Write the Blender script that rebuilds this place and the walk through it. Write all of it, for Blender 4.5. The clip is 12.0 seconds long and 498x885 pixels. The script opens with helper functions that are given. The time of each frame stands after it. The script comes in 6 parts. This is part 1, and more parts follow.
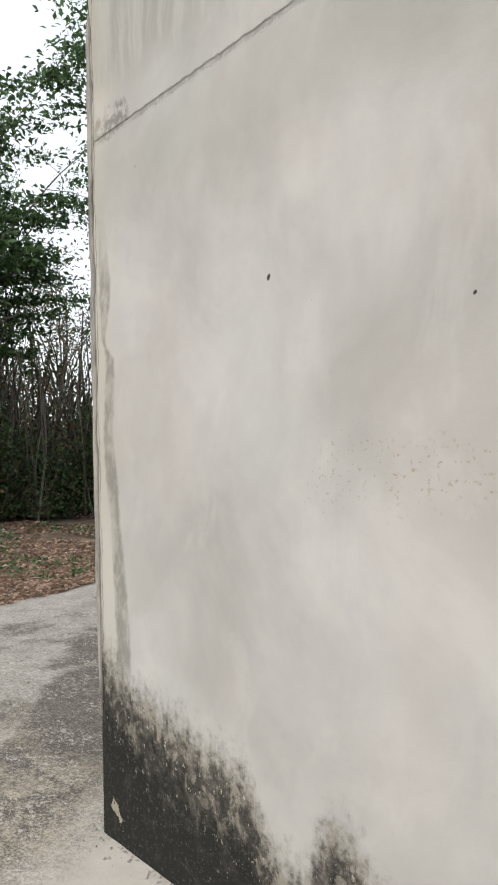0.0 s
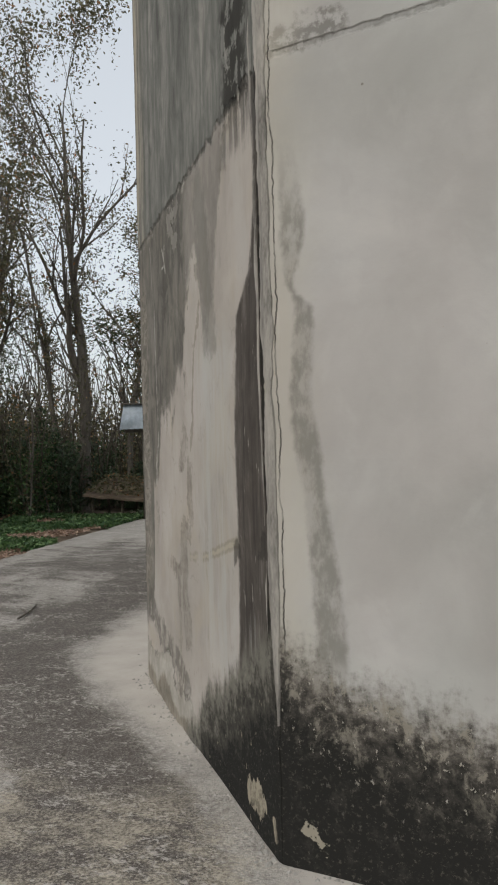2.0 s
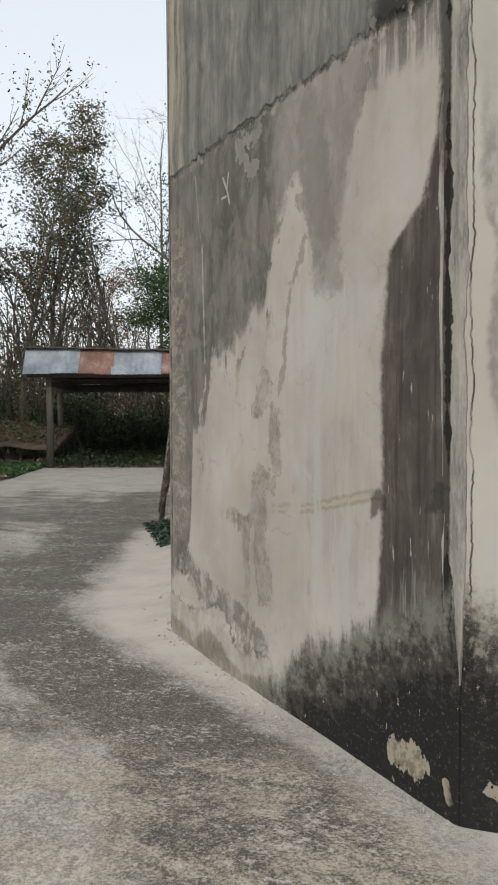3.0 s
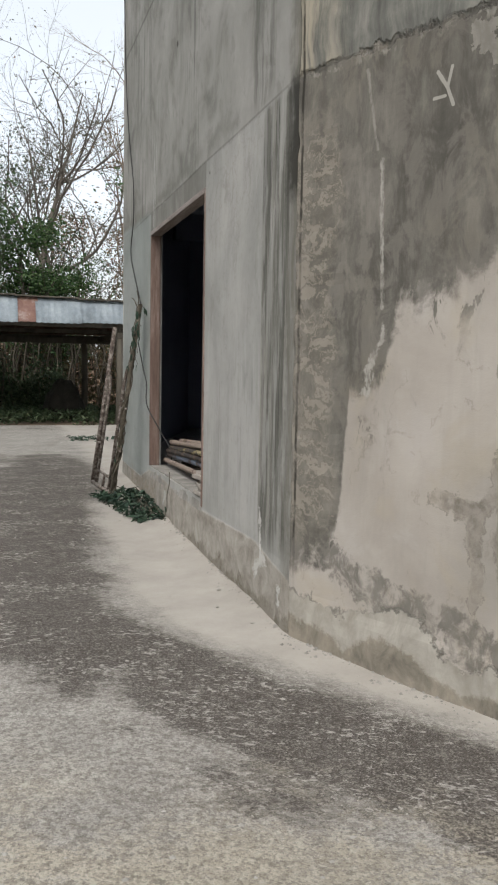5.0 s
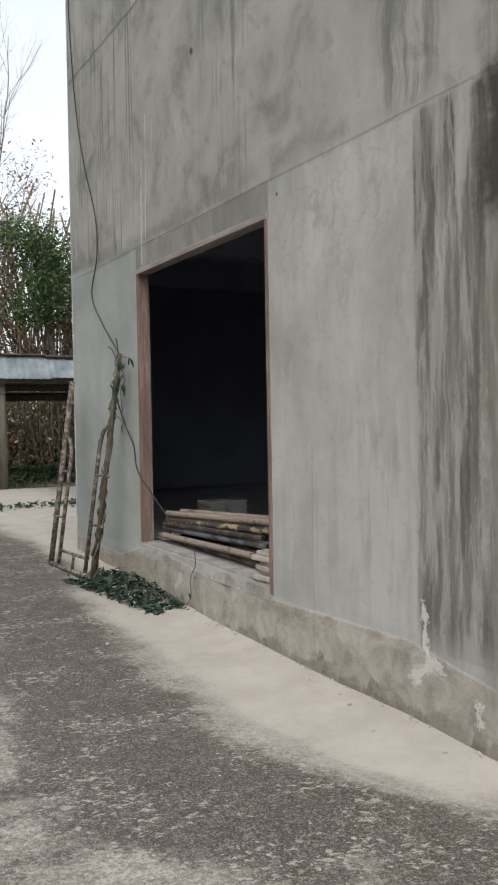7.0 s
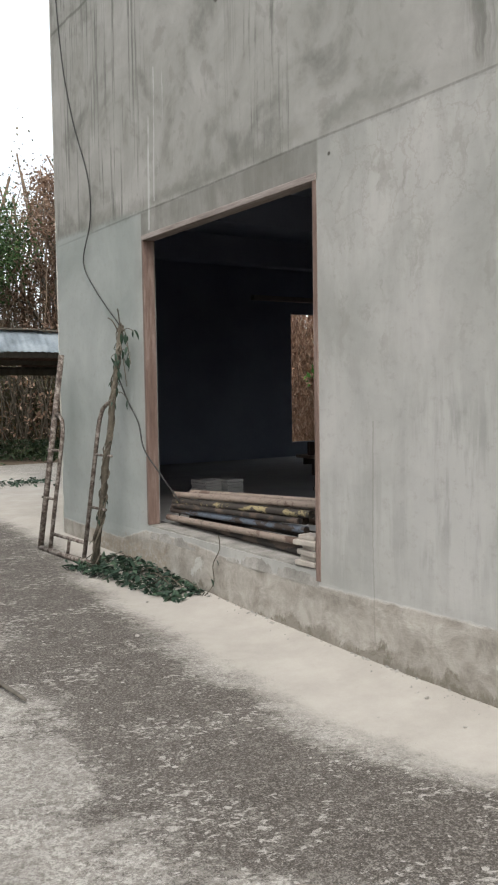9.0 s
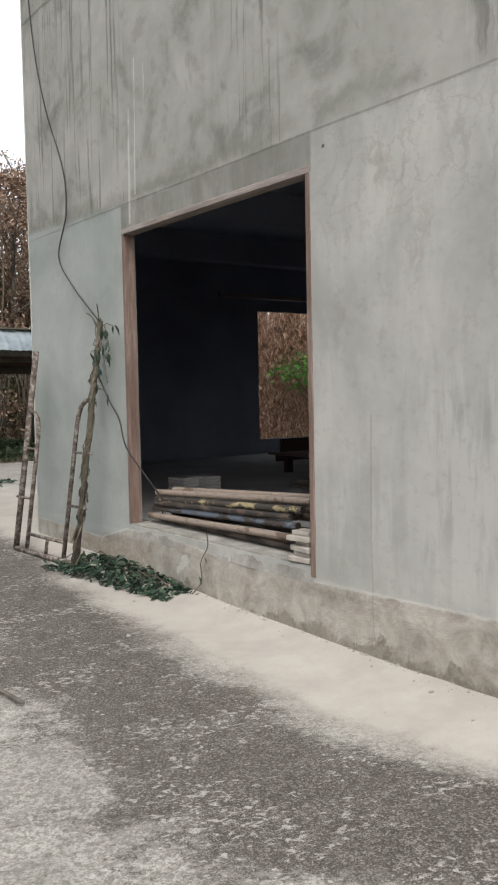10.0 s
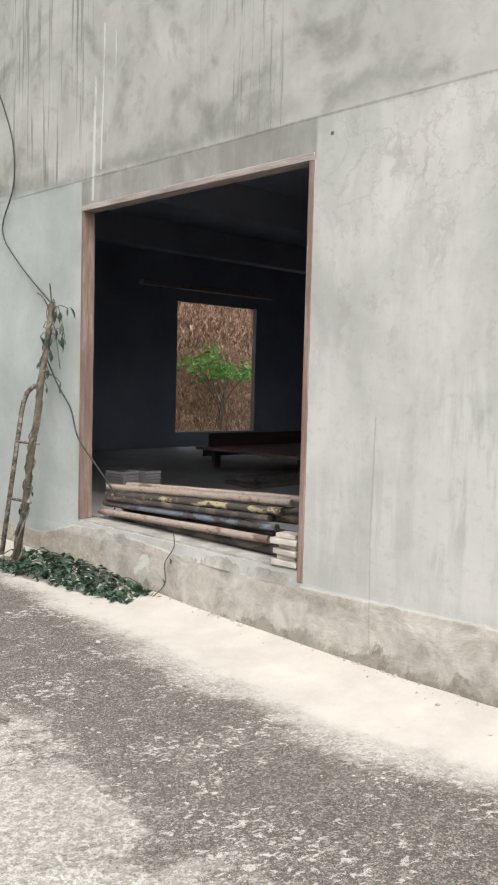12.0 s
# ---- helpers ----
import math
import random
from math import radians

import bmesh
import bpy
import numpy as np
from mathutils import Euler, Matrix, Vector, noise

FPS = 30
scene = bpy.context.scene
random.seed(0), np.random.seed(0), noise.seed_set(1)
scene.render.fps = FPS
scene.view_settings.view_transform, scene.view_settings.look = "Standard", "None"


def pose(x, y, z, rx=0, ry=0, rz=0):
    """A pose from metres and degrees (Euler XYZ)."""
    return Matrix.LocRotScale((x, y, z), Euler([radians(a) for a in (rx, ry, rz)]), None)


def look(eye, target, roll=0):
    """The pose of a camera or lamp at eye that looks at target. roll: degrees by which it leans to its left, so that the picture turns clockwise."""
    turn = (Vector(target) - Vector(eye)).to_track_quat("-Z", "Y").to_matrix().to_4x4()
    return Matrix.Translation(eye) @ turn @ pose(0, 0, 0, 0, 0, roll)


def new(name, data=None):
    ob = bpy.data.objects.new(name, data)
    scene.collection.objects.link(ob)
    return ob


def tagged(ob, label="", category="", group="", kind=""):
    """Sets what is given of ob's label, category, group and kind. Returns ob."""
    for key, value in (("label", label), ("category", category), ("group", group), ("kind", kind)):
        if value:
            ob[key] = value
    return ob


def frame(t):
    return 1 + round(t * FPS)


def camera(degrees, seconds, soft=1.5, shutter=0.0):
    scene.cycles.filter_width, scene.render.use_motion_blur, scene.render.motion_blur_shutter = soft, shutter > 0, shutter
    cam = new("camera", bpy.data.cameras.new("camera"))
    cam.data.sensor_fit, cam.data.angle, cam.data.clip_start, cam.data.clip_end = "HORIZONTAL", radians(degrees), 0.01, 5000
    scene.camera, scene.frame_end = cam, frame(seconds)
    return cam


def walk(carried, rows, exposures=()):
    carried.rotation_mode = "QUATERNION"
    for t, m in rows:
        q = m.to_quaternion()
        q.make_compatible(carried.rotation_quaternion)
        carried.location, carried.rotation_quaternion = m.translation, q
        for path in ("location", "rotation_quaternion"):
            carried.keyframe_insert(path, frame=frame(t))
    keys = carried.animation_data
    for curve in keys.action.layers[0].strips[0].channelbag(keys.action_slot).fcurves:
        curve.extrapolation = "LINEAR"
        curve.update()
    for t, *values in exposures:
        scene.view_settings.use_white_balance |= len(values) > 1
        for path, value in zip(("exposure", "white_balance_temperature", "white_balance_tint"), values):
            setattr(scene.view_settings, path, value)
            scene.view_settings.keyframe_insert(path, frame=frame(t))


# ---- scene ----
cam = camera(32.1, 12.0, soft=2.1)
METRES, EYE, TILT, LEAN, TURN = 8.6, 1.5, 0.0, 0.0, 29.5
ROWS = [
    (0.0, 0.0, 0.0, 0.0, 0.03, 1.28, 1.34),
    (0.5, -0.0508, 0.0143, -0.0028, -8.01, 0.29, 2.44),
    (1.0, -0.1055, 0.0365, -0.0047, -13.25, 2.27, 4.6),
    (1.5, -0.1661, 0.0584, -0.0059, -16.62, 2.86, 4.03),
    (2.0, -0.2101, 0.0911, -0.0119, -23.01, 1.34, 1.57),
    (2.5, -0.2606, 0.1283, -0.0126, -27.47, -0.85, 0.81),
    (4.5, -0.382, 0.3298, -0.0131, -44.56, -3.72, -1.28),
    (5.0, -0.3985, 0.39, -0.0126, -46.08, -4.9, -0.98),
    (5.5, -0.4009, 0.4468, -0.0105, -47.26, -4.71, -0.36),
    (6.0, -0.4063, 0.5051, -0.0085, -50.66, -3.7, 0.59),
    (6.5, -0.4047, 0.5623, -0.0066, -54.33, -1.51, 0.94),
    (7.0, -0.4149, 0.5991, -0.0071, -57.56, -1.61, 0.94),
    (7.5, -0.4267, 0.6305, -0.0068, -59.21, -2.26, 0.4),
    (9.5, -0.4235, 0.6942, -0.0054, -63.9, -3.55, 1.13),
    (10.0, -0.4273, 0.7078, -0.0077, -65.61, -3.43, 1.12),
    (10.5, -0.4151, 0.7303, -0.0078, -67.89, -1.5, 1.25),
    (11.0, -0.4076, 0.7518, -0.0045, -71.92, 0.04, 0.98),
    (11.5, -0.4201, 0.7704, -0.0035, -74.13, -2.03, -0.06),
    (12.0, -0.4255, 0.7804, -0.0066, -73.57, -3.9, -1.49),
]
EXPOSURES = [(0.0, 0.3), (0.5, -0.15), (1.0, -0.15), (1.5, -0.45), (2.0, -0.36), (2.5, -0.2), (4.5, 0.1), (5.0, 0.05), (5.5, 0.05), (6.5, 0.2), (7.0, 0.15), (7.5, 0.3), (9.5, 0.43), (10.0, 0.46), (10.5, 0.94), (11.0, 1.0), (12.0, 1.1)]
walk(cam, [(t, pose(0, 0, EYE, TILT, LEAN, TURN) @ pose(METRES * x, METRES * y, METRES * z, 90 + pitch, roll, yaw)) for t, x, y, z, yaw, pitch, roll in ROWS], EXPOSURES)
# lights: overcast daylight
world = bpy.data.worlds.new("sky")
world.use_nodes = True
scene.world = world
_wt = world.node_tree
_bg = _wt.nodes["Background"]
_sky = _wt.nodes.new("ShaderNodeTexSky")
_sky.sky_type = "NISHITA"
_sky.sun_disc = False
_sky.sun_elevation, _sky.sun_rotation = radians(52), radians(212)
_sky.air_density, _sky.dust_density, _sky.ozone_density = 1.0, 4.0, 1.0
_soft = _wt.nodes.new("ShaderNodeHueSaturation")
_soft.inputs["Saturation"].default_value, _soft.inputs["Value"].default_value = 0.4, 1.9
_wt.links.new(_sky.outputs[0], _soft.inputs["Color"])
_cloud = _wt.nodes.new("ShaderNodeMix")
_cloud.data_type = "RGBA"
_cloud.inputs[0].default_value = 0.5
_cloud.inputs[7].default_value = (6.6, 7.0, 7.2, 1)
_wt.links.new(_soft.outputs[0], _cloud.inputs[6])
_wt.links.new(_cloud.outputs[2], _bg.inputs["Color"])
_bg.inputs["Strength"].default_value = 0.15
sun = new("sun", bpy.data.lights.new("sun", "SUN"))
sun.data.energy, sun.data.angle, sun.data.color = 1.0, radians(35), (1.0, 0.93, 0.85)
sun.matrix_world = look((-5.3, -8.5, 12.8), (0, 0, 0))


# ---- small node language for materials ----
class Graph:
    def __init__(self, name):
        self.mat = bpy.data.materials.new(name)
        self.mat.use_nodes = True
        self.tree = self.mat.node_tree
        self.bsdf = self.tree.nodes["Principled BSDF"]
        self.out = self.tree.nodes["Material Output"]

    def node(self, kind):
        return self.tree.nodes.new(kind)

    def put(self, socket, value):
        if isinstance(value, bpy.types.NodeSocket):
            self.tree.links.new(value, socket)
        elif isinstance(value, tuple) and len(value) == 3 and socket.type == "RGBA":
            socket.default_value = (*value, 1)
        else:
            socket.default_value = value

    def m(self, op, a, b=0.0, c=None, clamp=False):
        n = self.node("ShaderNodeMath")
        n.operation, n.use_clamp = op, clamp
        self.put(n.inputs[0], a)
        self.put(n.inputs[1], b)
        if c is not None:
            self.put(n.inputs[2], c)
        return n.outputs[0]

    def add(self, a, b): return self.m("ADD", a, b)
    def sub(self, a, b): return self.m("SUBTRACT", a, b)
    def mul(self, a, b): return self.m("MULTIPLY", a, b)

    def sm(self, x, a, b):
        """Smooth step of x from a to b; falling where a > b."""
        n = self.node("ShaderNodeMapRange")
        n.interpolation_type = "SMOOTHSTEP"
        self.put(n.inputs[0], x)
        lo, hi = min(a, b), max(a, b)
        n.inputs[1].default_value, n.inputs[2].default_value = lo, hi
        n.inputs[3].default_value, n.inputs[4].default_value = (0, 1) if a < b else (1, 0)
        return n.outputs[0]

    def vec(self, x, y, z=0.0):
        n = self.node("ShaderNodeCombineXYZ")
        for s, v in zip(n.inputs, (x, y, z)):
            self.put(s, v)
        return n.outputs[0]

    def split(self, v):
        n = self.node("ShaderNodeSeparateXYZ")
        self.put(n.inputs[0], v)
        return n.outputs

    def uv(self):
        return self.node("ShaderNodeTexCoord").outputs["UV"]

    def place(self):
        return self.node("ShaderNodeNewGeometry").outputs["Position"]

    def local(self):
        return self.node("ShaderNodeTexCoord").outputs["Object"]

    def noise(self, vec, scale, detail=5.0, rough=0.6, bend=0.0):
        n = self.node("ShaderNodeTexNoise")
        self.put(n.inputs["Vector"], vec)
        n.inputs["Scale"].default_value, n.inputs["Detail"].default_value = scale, detail
        n.inputs["Roughness"].default_value, n.inputs["Distortion"].default_value = rough, bend
        return n.outputs[0]

    def cells(self, vec, scale, feature="F1"):
        n = self.node("ShaderNodeTexVoronoi")
        n.feature = feature
        self.put(n.inputs["Vector"], vec)
        n.inputs["Scale"].default_value = scale
        return n.outputs["Distance"]

    def fn(self, x, pts):
        """A broken line through the points (x, y)."""
        xs, ys = [p[0] for p in pts], [p[1] for p in pts]
        x0, x1, y0, y1 = xs[0], xs[-1], min(ys), max(ys)
        n = self.node("ShaderNodeValToRGB")
        els = n.color_ramp.elements
        els[0].position, els[1].position = 0, 1
        for px in xs[1:-1]:
            els.new((px - x0) / (x1 - x0))
        for e, y in zip(els, ys):
            g = (y - y0) / (y1 - y0)
            e.color = (g, g, g, 1)
        self.put(n.inputs[0], self.mul(self.sub(x, x0), 1 / (x1 - x0)))
        return self.add(self.mul(n.outputs[0], y1 - y0), y0)

    def box(self, u, v, u0, u1, v0, v1, soft=0.05):
        a = self.mul(self.sm(u, u0 - soft, u0 + soft), self.sm(u, u1 + soft, u1 - soft))
        b = self.mul(self.sm(v, v0 - soft, v0 + soft), self.sm(v, v1 + soft, v1 - soft))
        return self.mul(a, b)

    def seg(self, u, v, p, q, w):
        dx, dy = q[0] - p[0], q[1] - p[1]
        a, b = self.sub(u, p[0]), self.sub(v, p[1])
        t = self.m("MULTIPLY_ADD", a, dx / (dx * dx + dy * dy), self.mul(b, dy / (dx * dx + dy * dy)))
        t = self.m("MINIMUM", self.m("MAXIMUM", t, 0.0), 1.0)
        a, b = self.sub(a, self.mul(t, dx)), self.sub(b, self.mul(t, dy))
        d = self.m("SQRT", self.add(self.mul(a, a), self.mul(b, b)))
        return self.sm(d, w, w * 0.35)

    def line(self, u, v, pts, w):
        out = None
        for p, q in zip(pts, pts[1:]):
            s = self.seg(u, v, p, q, w)
            out = s if out is None else self.m("MAXIMUM", out, s)
        return out

    def blot(self, mask, n, hard=0.07, reach=1.6):
        """A mask broken up by noise into ragged blotches."""
        return self.sm(self.add(mask, self.mul(self.sub(n, 0.5), reach)), 0.5 - hard, 0.5 + hard)

    def mix(self, f, a, b):
        n = self.node("ShaderNodeMix")
        n.data_type = "RGBA"
        self.put(n.inputs[0], f)
        self.put(n.inputs[6], a)
        self.put(n.inputs[7], b)
        return n.outputs[2]

    def ramp(self, f, cols):
        n = self.node("ShaderNodeValToRGB")
        els = n.color_ramp.elements
        els[0].position, els[1].position = cols[0][0], cols[-1][0]
        for p, c in cols[1:-1]:
            els.new(p)
        for e, (p, c) in zip(els, cols):
            e.color = (*c, 1)
        self.put(n.inputs[0], f)
        return n.outputs[0]

    def done(self, color, rough=0.9, height=None, depth=0.004, metal=0.0, spec=0.3, strength=1.0, darken=0.0):
        # scales the whole colour down evenly, to balance the surface against the sky
        if darken:
            color = self.mix(darken, color, (0.0, 0.0, 0.0))
        self.put(self.bsdf.inputs["Base Color"], color)
        self.put(self.bsdf.inputs["Roughness"], rough)
        self.put(self.bsdf.inputs["Metallic"], metal)
        self.bsdf.inputs["Specular IOR Level"].default_value = spec
        if height is not None:
            b = self.node("ShaderNodeBump")
            b.inputs["Strength"].default_value, b.inputs["Distance"].default_value = strength, depth
            self.put(b.inputs["Height"], height)
            self.put(self.bsdf.inputs["Normal"], b.outputs[0])
        return self.mat


# ---- wall materials: u runs along the wall, v is the height ----
def wall_coords(g):
    uv = g.uv()
    u, v, _ = g.split(uv)
    n1, n2 = g.noise(uv, 3.0, 3), g.noise(g.vec(g.add(u, 7.3), v), 3.0, 3)
    f1, f2 = g.noise(uv, 22.0, 4, 0.7), g.noise(g.vec(g.add(u, 3.1), v), 22.0, 4, 0.7)
    wu = g.add(u, g.add(g.mul(g.sub(n1, 0.5), 0.26), g.mul(g.sub(f1, 0.5), 0.13)))
    wv = g.add(v, g.add(g.mul(g.sub(n2, 0.5), 0.26), g.mul(g.sub(f2, 0.5), 0.13)))
    streak = g.noise(g.vec(g.mul(g.add(u, g.mul(g.sub(n1, 0.5), 0.12)), 8.5), g.mul(v, 0.7)), 1.0, 9, 0.72, 0.15)
    grain = g.noise(uv, 130.0, 3, 0.7)
    blotch = g.noise(uv, 1.3, 6, 0.6, 0.4)
    return u, v, wu, wv, streak, grain, blotch, f1


def plaster_a():
    g = Graph("pale_plaster_wall")
    u, v, wu, wv, streak, grain, blotch, fine = wall_coords(g)
    col = g.ramp(blotch, [(0.32, (0.375, 0.366, 0.34)), (0.5, (0.465, 0.452, 0.424)), (0.66, (0.54, 0.521, 0.488))])
    cloud = g.noise(g.vec(g.mul(u, 1.2), g.mul(v, 0.95)), 1.0, 4, 0.5)
    col = g.mix(g.mul(g.sm(cloud, 0.47, 0.62), 0.45), col, (0.36, 0.335, 0.31))
    wash = g.noise(g.vec(g.mul(u, 3.0), g.mul(v, 1.9)), 1.0, 6, 0.62, 0.4)
    col = g.mix(g.mul(g.sm(wash, 0.52, 0.66), 0.22), col, (0.33, 0.33, 0.305))
    col = g.mix(g.mul(g.sm(wash, 0.46, 0.34), 0.22), col, (0.60, 0.58, 0.55))
    hue = g.noise(g.vec(g.add(u, 2.0), v), 0.9, 3, 0.5)
    col = g.mix(g.mul(g.sm(hue, 0.48, 0.62), 0.3), col, (0.49, 0.45, 0.42))
    col = g.mix(g.mul(g.sm(hue, 0.48, 0.36), 0.3), col, (0.43, 0.445, 0.415))
    # band above the floor joint, streaked by rain
    top = g.sm(g.add(v, g.mul(g.sub(streak, 0.5), 0.5)), 2.86, 3.02)
    col = g.mix(g.mul(top, 0.75), col, g.ramp(streak, [(0.36, (0.24, 0.235, 0.21)), (0.58, (0.43, 0.42, 0.385))]))
    col = g.mix(g.mul(g.box(u, wv, -0.5, 2.6, 2.42, 2.74, 0.12), 0.3), col, (0.30, 0.29, 0.26))
    joint = g.sm(g.m("ABSOLUTE", g.sub(g.add(v, g.mul(g.sub(fine, 0.5), 0.03)), 2.765)), 0.016, 0.004)
    col = g.mix(g.mul(joint, g.mul(g.sm(streak, 0.36, 0.56), 0.4)), col, (0.13, 0.126, 0.115))
    # shadow at the joint near the corner, painted as a broken dark line
    joint_shade = g.mul(g.line(wu, wv, [(0.02, 2.80), (0.14, 2.82), (0.30, 2.83)], 0.06), g.sm(fine, 0.4, 0.55))
    col = g.mix(g.mul(joint_shade, 0.65), col, (0.14, 0.132, 0.115))
    # cream repair along the corner and its run of damp
    col = g.mix(g.mul(g.sm(wu, 0.26, 0.02), 0.4), col, (0.50, 0.46, 0.36))
    run = g.fn(v, [(0.70, 0.205), (0.85, 0.21), (1.0, 0.195), (1.28, 0.165), (1.4, 0.15), (1.6, 0.12), (1.77, 0.135), (1.9, 0.145), (1.98, 0.09), (2.2, 0.11), (2.7, 0.07)])
    off = g.m("ABSOLUTE", g.sub(g.add(u, g.mul(g.sub(fine, 0.5), 0.035)), run))
    wide = g.fn(v, [(0.7, 0.055), (1.0, 0.05), (1.3, 0.035), (1.45, 0.045), (1.7, 0.035), (1.9, 0.03), (1.95, 0.005), (2.15, 0.045), (2.7, 0.02)])
    damp = g.mul(g.sm(g.sub(off, wide), 0.016, -0.012), g.mul(g.sm(v, 0.68, 0.78), g.sm(v, 2.6, 2.1)))
    damp = g.mul(damp, g.add(0.45, g.mul(g.sm(g.noise(g.vec(u, g.mul(v, 0.5)), 12.0, 6, 0.7), 0.38, 0.58), 0.75)))
    col = g.mix(g.mul(damp, 0.62), col, (0.195, 0.187, 0.16))
    # black mould on the foot
    edge = g.fn(u, [(0.0, 0.83), (0.08, 0.76), (0.3, 0.66), (0.65, 0.60), (0.97, 0.54), (1.12, 0.36), (1.25, 0.36), (1.37, 0.52), (1.52, 0.46), (1.65, 0.30), (2.2, 0.22), (6.0, 0.2)])
    over = g.add(g.sub(edge, v), g.add(g.mul(g.sub(fine, 0.5), 0.26), g.mul(g.sub(streak, 0.5), 0.30)))
    tone = g.add(g.mul(g.sm(over, -0.10, 0.34), 0.85), g.mul(g.sub(g.noise(g.vec(u, v), 11.0, 8, 0.75), 0.5), 1.6))
    mould = g.ramp(tone, [(0.02, (0.24, 0.222, 0.19)), (0.30, (0.11, 0.10, 0.086)), (0.5, (0.055, 0.051, 0.044)), (0.8, (0.024, 0.0235, 0.021))])
    col = g.mix(g.sm(over, -0.11, 0.08), col, mould)
    specks = g.mul(g.sm(g.noise(g.vec(u, v), 55.0, 5, 0.75), 0.55, 0.66), g.sm(over, 0.0, 0.08))
    col = g.mix(g.mul(specks, 0.45), col, (0.17, 0.155, 0.125))
    flake = g.noise(g.vec(g.mul(u, 1.2), g.mul(v, 0.8)), 34.0, 6, 0.7)
    scrape = g.noise(g.vec(g.mul(u, 1.4), v), 9.0, 7, 0.72, 0.5)
    col = g.mix(g.mul(g.mul(g.sm(scrape, 0.52, 0.6), g.mul(g.sm(over, -0.04, 0.04), g.sm(over, 0.34, 0.05))), 0.75), col, (0.30, 0.275, 0.225))
    bare = g.mul(g.sm(flake, 0.61, 0.645), g.mul(g.sm(over, -0.02, 0.05), g.sm(over, 0.5, 0.1)))
    col = g.mix(g.mul(bare, 0.9), col, (0.50, 0.47, 0.40))
    chips = g.line(wu, wv, [(0.10, 0.17), (0.115, 0.21), (0.15, 0.15)], 0.024)
    chips = g.blot(g.mul(chips, 0.75), g.noise(g.vec(u, v), 40.0, 4, 0.6), 0.06, 2.0)
    col = g.mix(g.mul(chips, 0.85), col, (0.38, 0.345, 0.27))
    # the crack beside the corner, pits and rust freckles
    crack = g.sm(g.m("ABSOLUTE", g.sub(u, g.add(0.035, g.mul(g.sub(g.noise(g.vec(0.0, v), 3.2, 9, 0.72), 0.5), 0.085)))), 0.004, 0.001)
    crack = g.mul(crack, g.mul(g.sm(v, 0.72, 0.85), g.add(0.3, g.mul(g.sm(g.noise(g.vec(3.0, v), 5.0, 4, 0.7), 0.4, 0.55), 0.7))))
    col = g.mix(g.mul(crack, 0.9), col, (0.05, 0.045, 0.04))
    pits = g.m("MAXIMUM", g.seg(u, v, (1.15, 2.03), (1.153, 2.035), 0.010), g.seg(u, v, (1.89, 1.86), (1.893, 1.862), 0.006))
    col = g.mix(pits, col, (0.03, 0.025, 0.02))
    freckle = g.mul(g.sm(g.noise(g.vec(u, v), 60.0, 3, 0.6), 0.60, 0.66), g.box(wu, wv, 1.3, 2.4, 1.38, 1.54, 0.06))
    col = g.mix(g.mul(freckle, 0.6), col, (0.30, 0.23, 0.14))
    dots = g.sm(g.cells(g.vec(u, v), 3.6), 0.022, 0.012)
    col = g.mix(g.mul(dots, 0.7), col, (0.16, 0.14, 0.11))
    h = g.add(g.mul(grain, 0.07), g.add(g.mul(fine, 0.16), g.add(g.mul(bare, 0.5), g.mul(g.m("MAXIMUM", crack, joint), -1.5))))
    return g.done(col, 0.95, h, 0.004, spec=0.08, darken=0.22)


